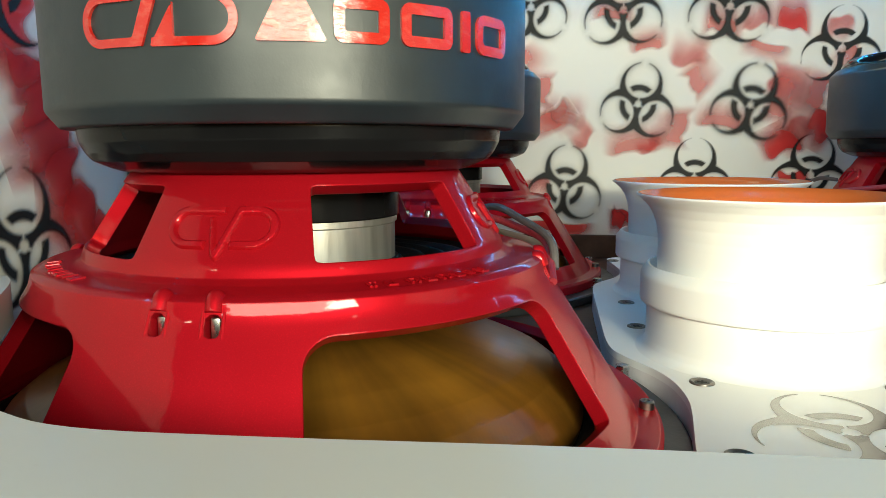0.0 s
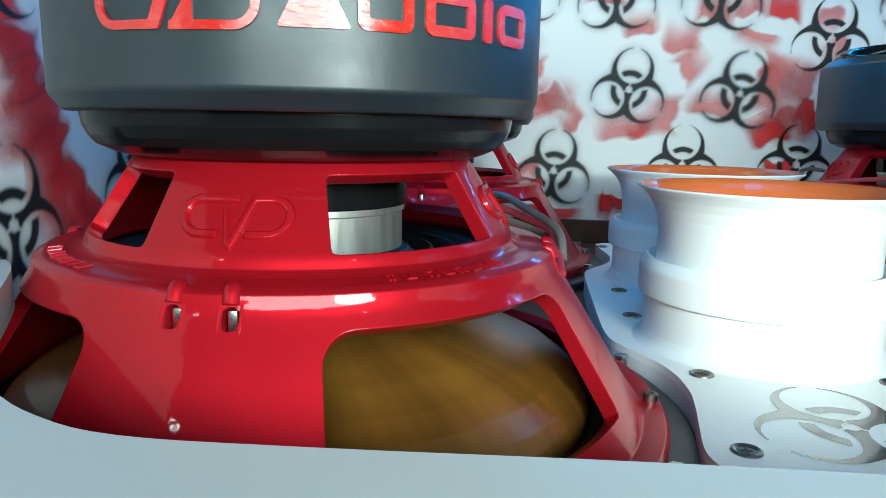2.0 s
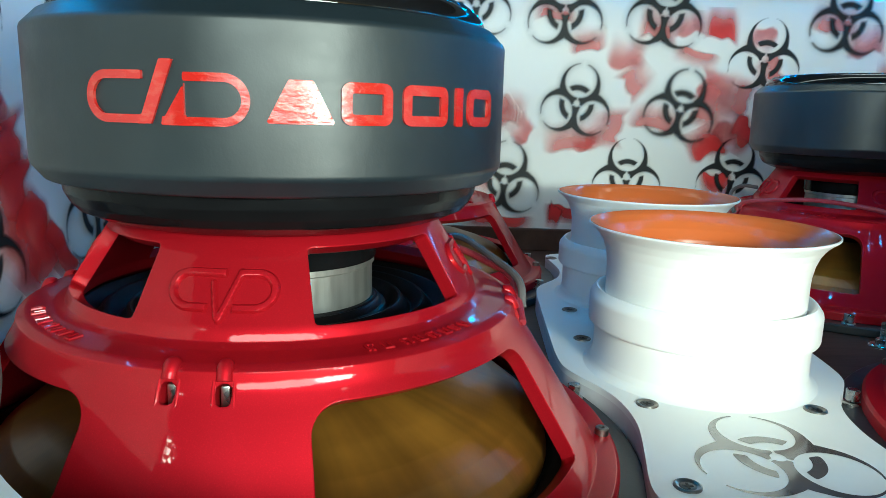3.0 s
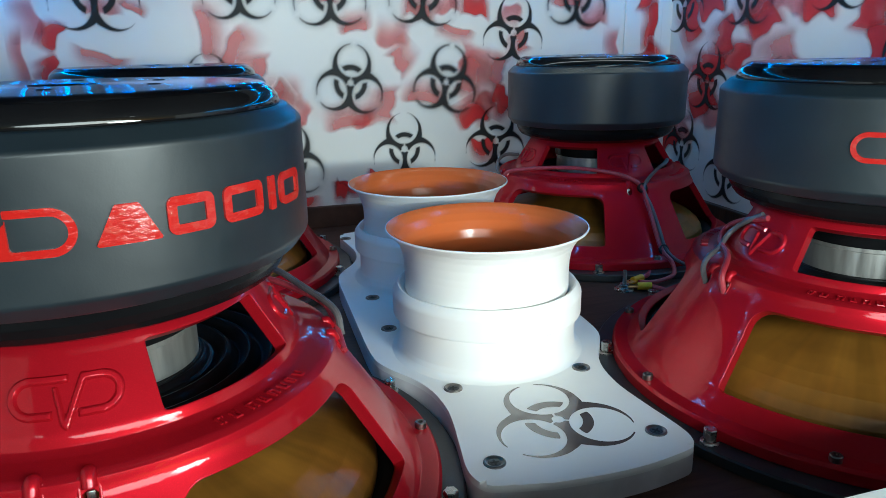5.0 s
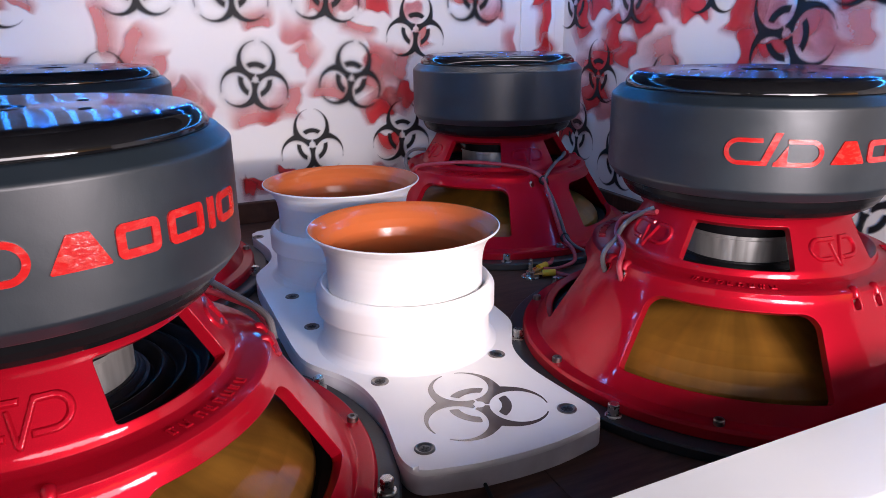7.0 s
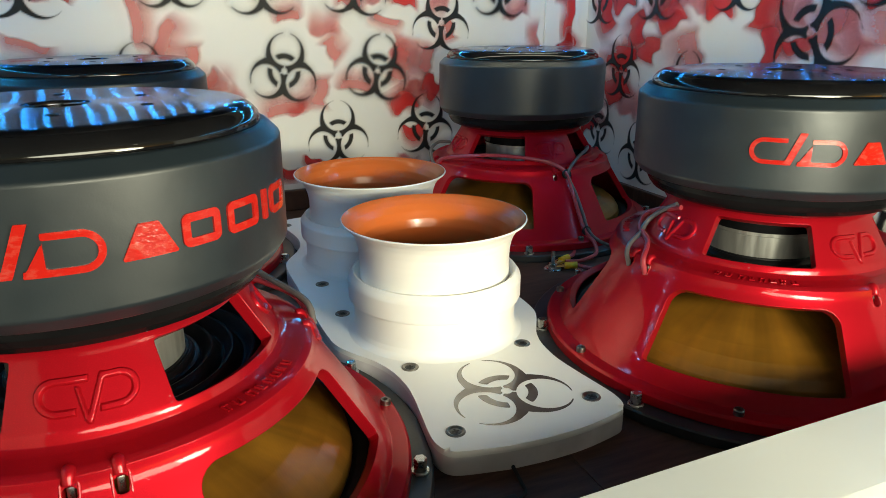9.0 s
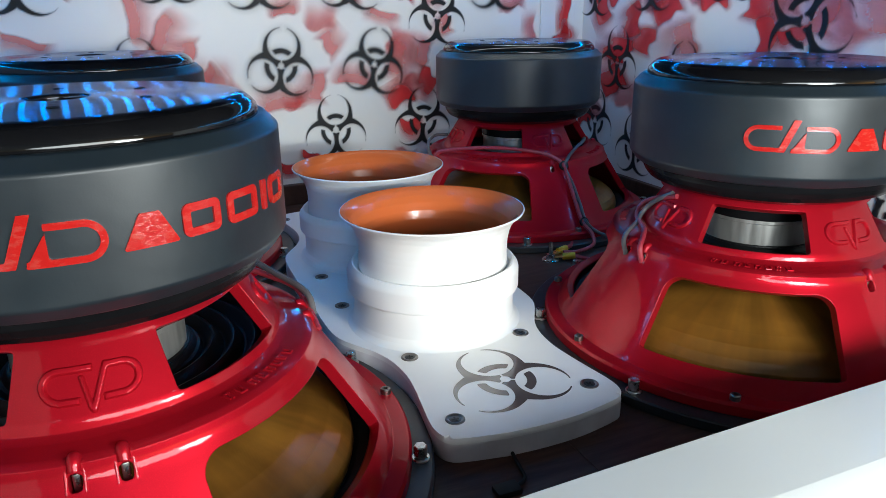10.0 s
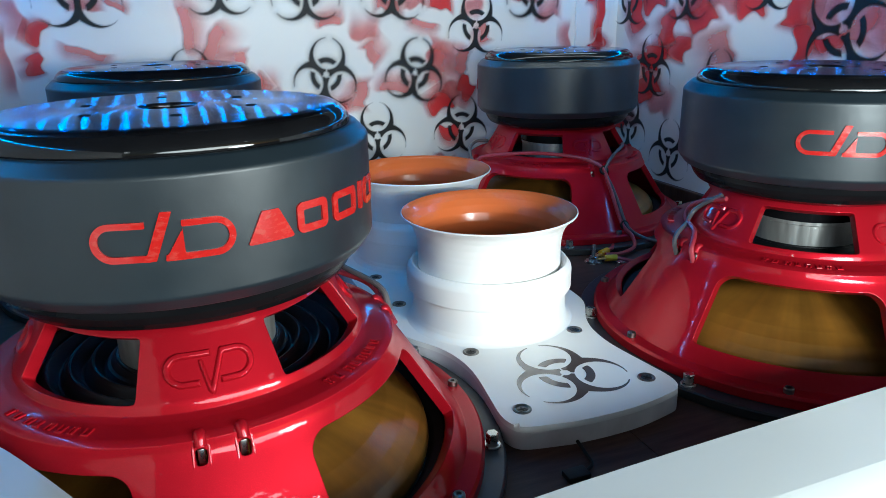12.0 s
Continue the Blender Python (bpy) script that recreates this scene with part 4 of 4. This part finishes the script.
def port(at, label):
    p = thing("port_tube", label, "bass port", "bass ports on the plate", at=(at[0], at[1], 0.5))
    part("base_pipe", lathe([(2.14, 0.0), (2.06, 0.03), (2.0, 0.10), (1.965, 0.22), (1.96, 0.40), (1.96, 0.88)], 96), WHITE, p)
    part("coupling", lathe([(1.955, 0.86), (2.04, 0.86), (2.07, 0.875), (2.085, 0.91), (2.085, 1.33), (2.07, 1.39), (2.03, 1.44), (1.99, 1.50), (1.965, 1.525), (1.93, 1.52), (1.90, 1.48), (1.88, 1.42), (1.85, 1.38), (1.80, 1.37)], 96), WHITE, p, "thicker white collar")
    part("flare", lathe([(1.80, 1.40), (1.80, 1.90), (1.81, 2.05), (1.845, 2.25), (1.91, 2.43), (2.00, 2.57), (2.10, 2.67), (2.185, 2.73), (2.20, 2.755), (2.195, 2.775), (2.17, 2.78)], 128), WHITE, p, "white trumpet mouth")
    part("liner", lathe([(2.172, 2.782), (2.13, 2.765), (2.04, 2.70), (1.93, 2.58), (1.83, 2.42), (1.75, 2.22), (1.70, 2.0), (1.68, 1.6), (1.68, 0.02), (0, 0.02)], 128), ORANGE, p, "smooth orange inside")
    return p


port(PORT_A, "white flared bass port with a glossy orange inside")
port_far = port(PORT_B, "white flared bass port shaded behind the other, orange inside")
port_far.scale = (1.045, 1.045, 1.0)


# ---- cables and small things ----
def cable(name, label, points, radius, material, category="cable"):
    ob = part(name, tube(spline([Vector(p) for p in points], 8), radius, 10), material, None)
    return tagged(ob, label, category)


def round_sub(c, polar):
    return [(c[0] + r * math.cos(radians(a)), c[1] + r * math.sin(radians(a)), z) for a, r, z in polar]


cable("red_cable", "red cable looped round a basket's shoulder", round_sub(SUB_C, [(-178, 3.45, 2.6), (-174, 3.36, 2.76), (-162, 3.0, 2.9), (-135, 2.88, 3.06), (-111, 2.94, 2.99), (-97, 3.14, 2.82), (-91.4, 3.53, 2.57), (-90.2, 3.88, 2.03), (-89.9, 4.33, 1.33),
                                                                                  (-89.5, 4.74, 0.76), (-88, 5.12, 0.46), (-90, 5.5, 0.2), (-97, 5.75, 0.12), (-103, 5.88, 0.18)]), 0.065, WIRE_RED)
cable("grey_cable", "grey cable tied to a red one on a basket", round_sub(SUB_C, [(-46, 2.6, 3.0), (-52, 2.74, 3.12), (-60, 2.86, 3.09), (-73, 2.97, 2.93), (-87, 3.43, 2.72), (-90.6, 3.62, 2.46), (-88.9, 3.95, 1.96), (-88.0, 4.36, 1.32), (-87.8, 4.74, 0.78),
                                                                                  (-85, 5.12, 0.45), (-78, 5.5, 0.2), (-66, 5.8, 0.08)]), 0.06, WIRE_GREY)
cable("grey_cable", "grey cable bent over a basket's shoulder", round_sub(SUB_C, [(181, 3.55, 2.4), (177, 3.62, 2.72), (171, 3.5, 3.0), (164, 3.15, 3.15), (158, 2.7, 3.1)]), 0.06, WIRE_GREY)
tie_mesh = mesh_of("cable_tie", lathe([(0.11, -0.05), (0.16, -0.05), (0.16, 0.05), (0.11, 0.05)], 16, True), BLACK_MATT)
for a, r, z in ((-91, 3.57, 2.52), (-88.7, 4.74, 0.77)):
    tie = new("cable_tie", tie_mesh)
    tie.matrix_basis = place(*round_sub(SUB_C, [(a, r, z)])[0], 60, 0, 0)
    tagged(tie, "black cable tie holding two cables together", "cable tie", "cable ties on the basket")
cable("grey_cable", "grey cable running into a terminal slot", round_sub(SUB_D, [(172, 2.36, 3.66), (164, 2.5, 3.45), (158, 2.64, 3.22), (158, 2.8, 3.03), (163, 3.0, 2.88), (169, 3.36, 2.78), (172.3, 3.55, 2.62), (172.6, 3.48, 2.3)]), 0.055, WIRE_GREY)
cable("red_cable", "red cable running into a terminal slot", round_sub(SUB_D, [(176, 2.36, 3.62), (160, 2.5, 3.42), (150, 2.66, 3.2), (152, 2.82, 3.03), (160, 2.92, 2.92), (172, 3.04, 2.86), (179, 3.32, 2.8), (182.2, 3.54, 2.62), (182.7, 3.48, 2.3)]), 0.06, WIRE_RED)
cable("grey_cable", "pale cable bent over a basket's shoulder", round_sub(SUB_A, [(62, 3.2, 2.5), (52, 3.4, 2.95), (38, 3.25, 3.12), (22, 3.25, 3.0), (8, 3.5, 2.78), (4, 3.55, 2.4)]), 0.06, WIRE_GREY)
cable("red_cable", "red cable bent over a basket's shoulder", round_sub(SUB_A, [(66, 3.1, 2.6), (55, 3.2, 2.85), (40, 3.15, 2.95), (27, 3.3, 2.85), (14, 3.5, 2.7), (-3, 3.52, 2.3)]), 0.06, WIRE_RED)

post = thing("terminal_post", "threaded terminal post with nut standing on the board", "terminal", at=(13.0, 6.85, 0))
part("washer", lathe([(0.0, 0.06), (0.26, 0.06), (0.28, 0.04), (0.28, 0.0)], 24), ZINC, post)
part("nut", lathe([(0.0, 0.2), (0.14, 0.2), (0.16, 0.18), (0.16, 0.06)], 6), ZINC, post)
part("stud", lathe([(0.0, 0.62), (0.055, 0.60)] + [(0.07 if k % 2 else 0.055, 0.58 - 0.03 * k) for k in range(18)], 12), BURNT, post)
for k, (a, z) in enumerate(((20, 0.20), (-25, 0.13))):
    lug = thing("crimp_connector", "yellow sleeved ring connector on the terminal post", "connector", "connectors on the post", at=(13.0 + 0.2 * math.cos(radians(a)), 6.85 + 0.2 * math.sin(radians(a)), z), rz=a)
    bm = tube([Vector((0.18, 0, 0)), Vector((0.2, 0, 0)), Vector((0.55, 0, 0.02)), Vector((0.58, 0, 0.02))], 0.11, 12)
    part("sleeve", bm, YELLOW, lug)
    part("ring", box(bmesh.new(), -0.1, 0.2, -0.12, 0.12, -0.02, 0.02, 0.01), BRASS, lug)
    part("lead", tube(spline([Vector(q) for q in ((0.55, 0, 0.02), (1.0, 0.1 - 0.4 * k, 0.0), (1.6, 0.5 - 0.9 * k, -0.05), (2.2, 1.0 - 0.9 * k, -0.06))], 6), 0.07, 10), WIRE_RED, lug)

clip_block = part("rubber_block", box(bmesh.new(), 6.05, 6.5, -3.0, -2.7, 0.0, 0.12, 0.03), BLACK_MATT, None)
tagged(clip_block, "small black rubber block lying on the board", "rubber block")
cable("black_cable", "thin black cable running under the port plate", [(6.45, -2.85, 0.06), (6.7, -2.7, 0.05), (6.78, -2.4, 0.05), (6.85, -2.0, 0.05), (6.9, -1.7, 0.05)], 0.035, BLACK_MATT)

# Light strips under the ceiling: small bright diodes on a pale tape.
diode = mesh_of("diode", box(bmesh.new(), -0.10, 0.10, -0.03, 0.0, -0.08, 0.08), DIODE, smooth=False)


def led_strip(at, turn, length, n, tilt=0.0):
    """A tape with diodes on a wall, facing -y before it is turned."""
    s = thing("led_strip", "pale adhesive light strip with small coloured diodes", "light strip", "light strips round the walls", at=at, rz=turn)
    s.matrix_basis = place(*at, tilt, 0, turn)
    part("tape", box(bmesh.new(), 0, length, 0, 0.04, -0.14, 0.14), TAPE, s, smooth=False)
    for k in range(n):
        alike("diode", diode, s, place(length * (k + 0.5) / n, 0, 0))


led_strip((WALL_L + 0.3, WALL_Y - 0.05, 9.72), 0, WALL_R - WALL_L - 0.6, 35)
led_strip((WALL_R - 0.05, WALL_Y - 0.5, 9.72), -90, 22, 29)
led_strip((WALL_L + 0.05, WALL_Y - 22.5, 9.72), 90, 22, 29)
led_strip((WALL_L + 0.3, 4.3, 8.89), 0, WALL_R - WALL_L - 0.6, 20, 90)
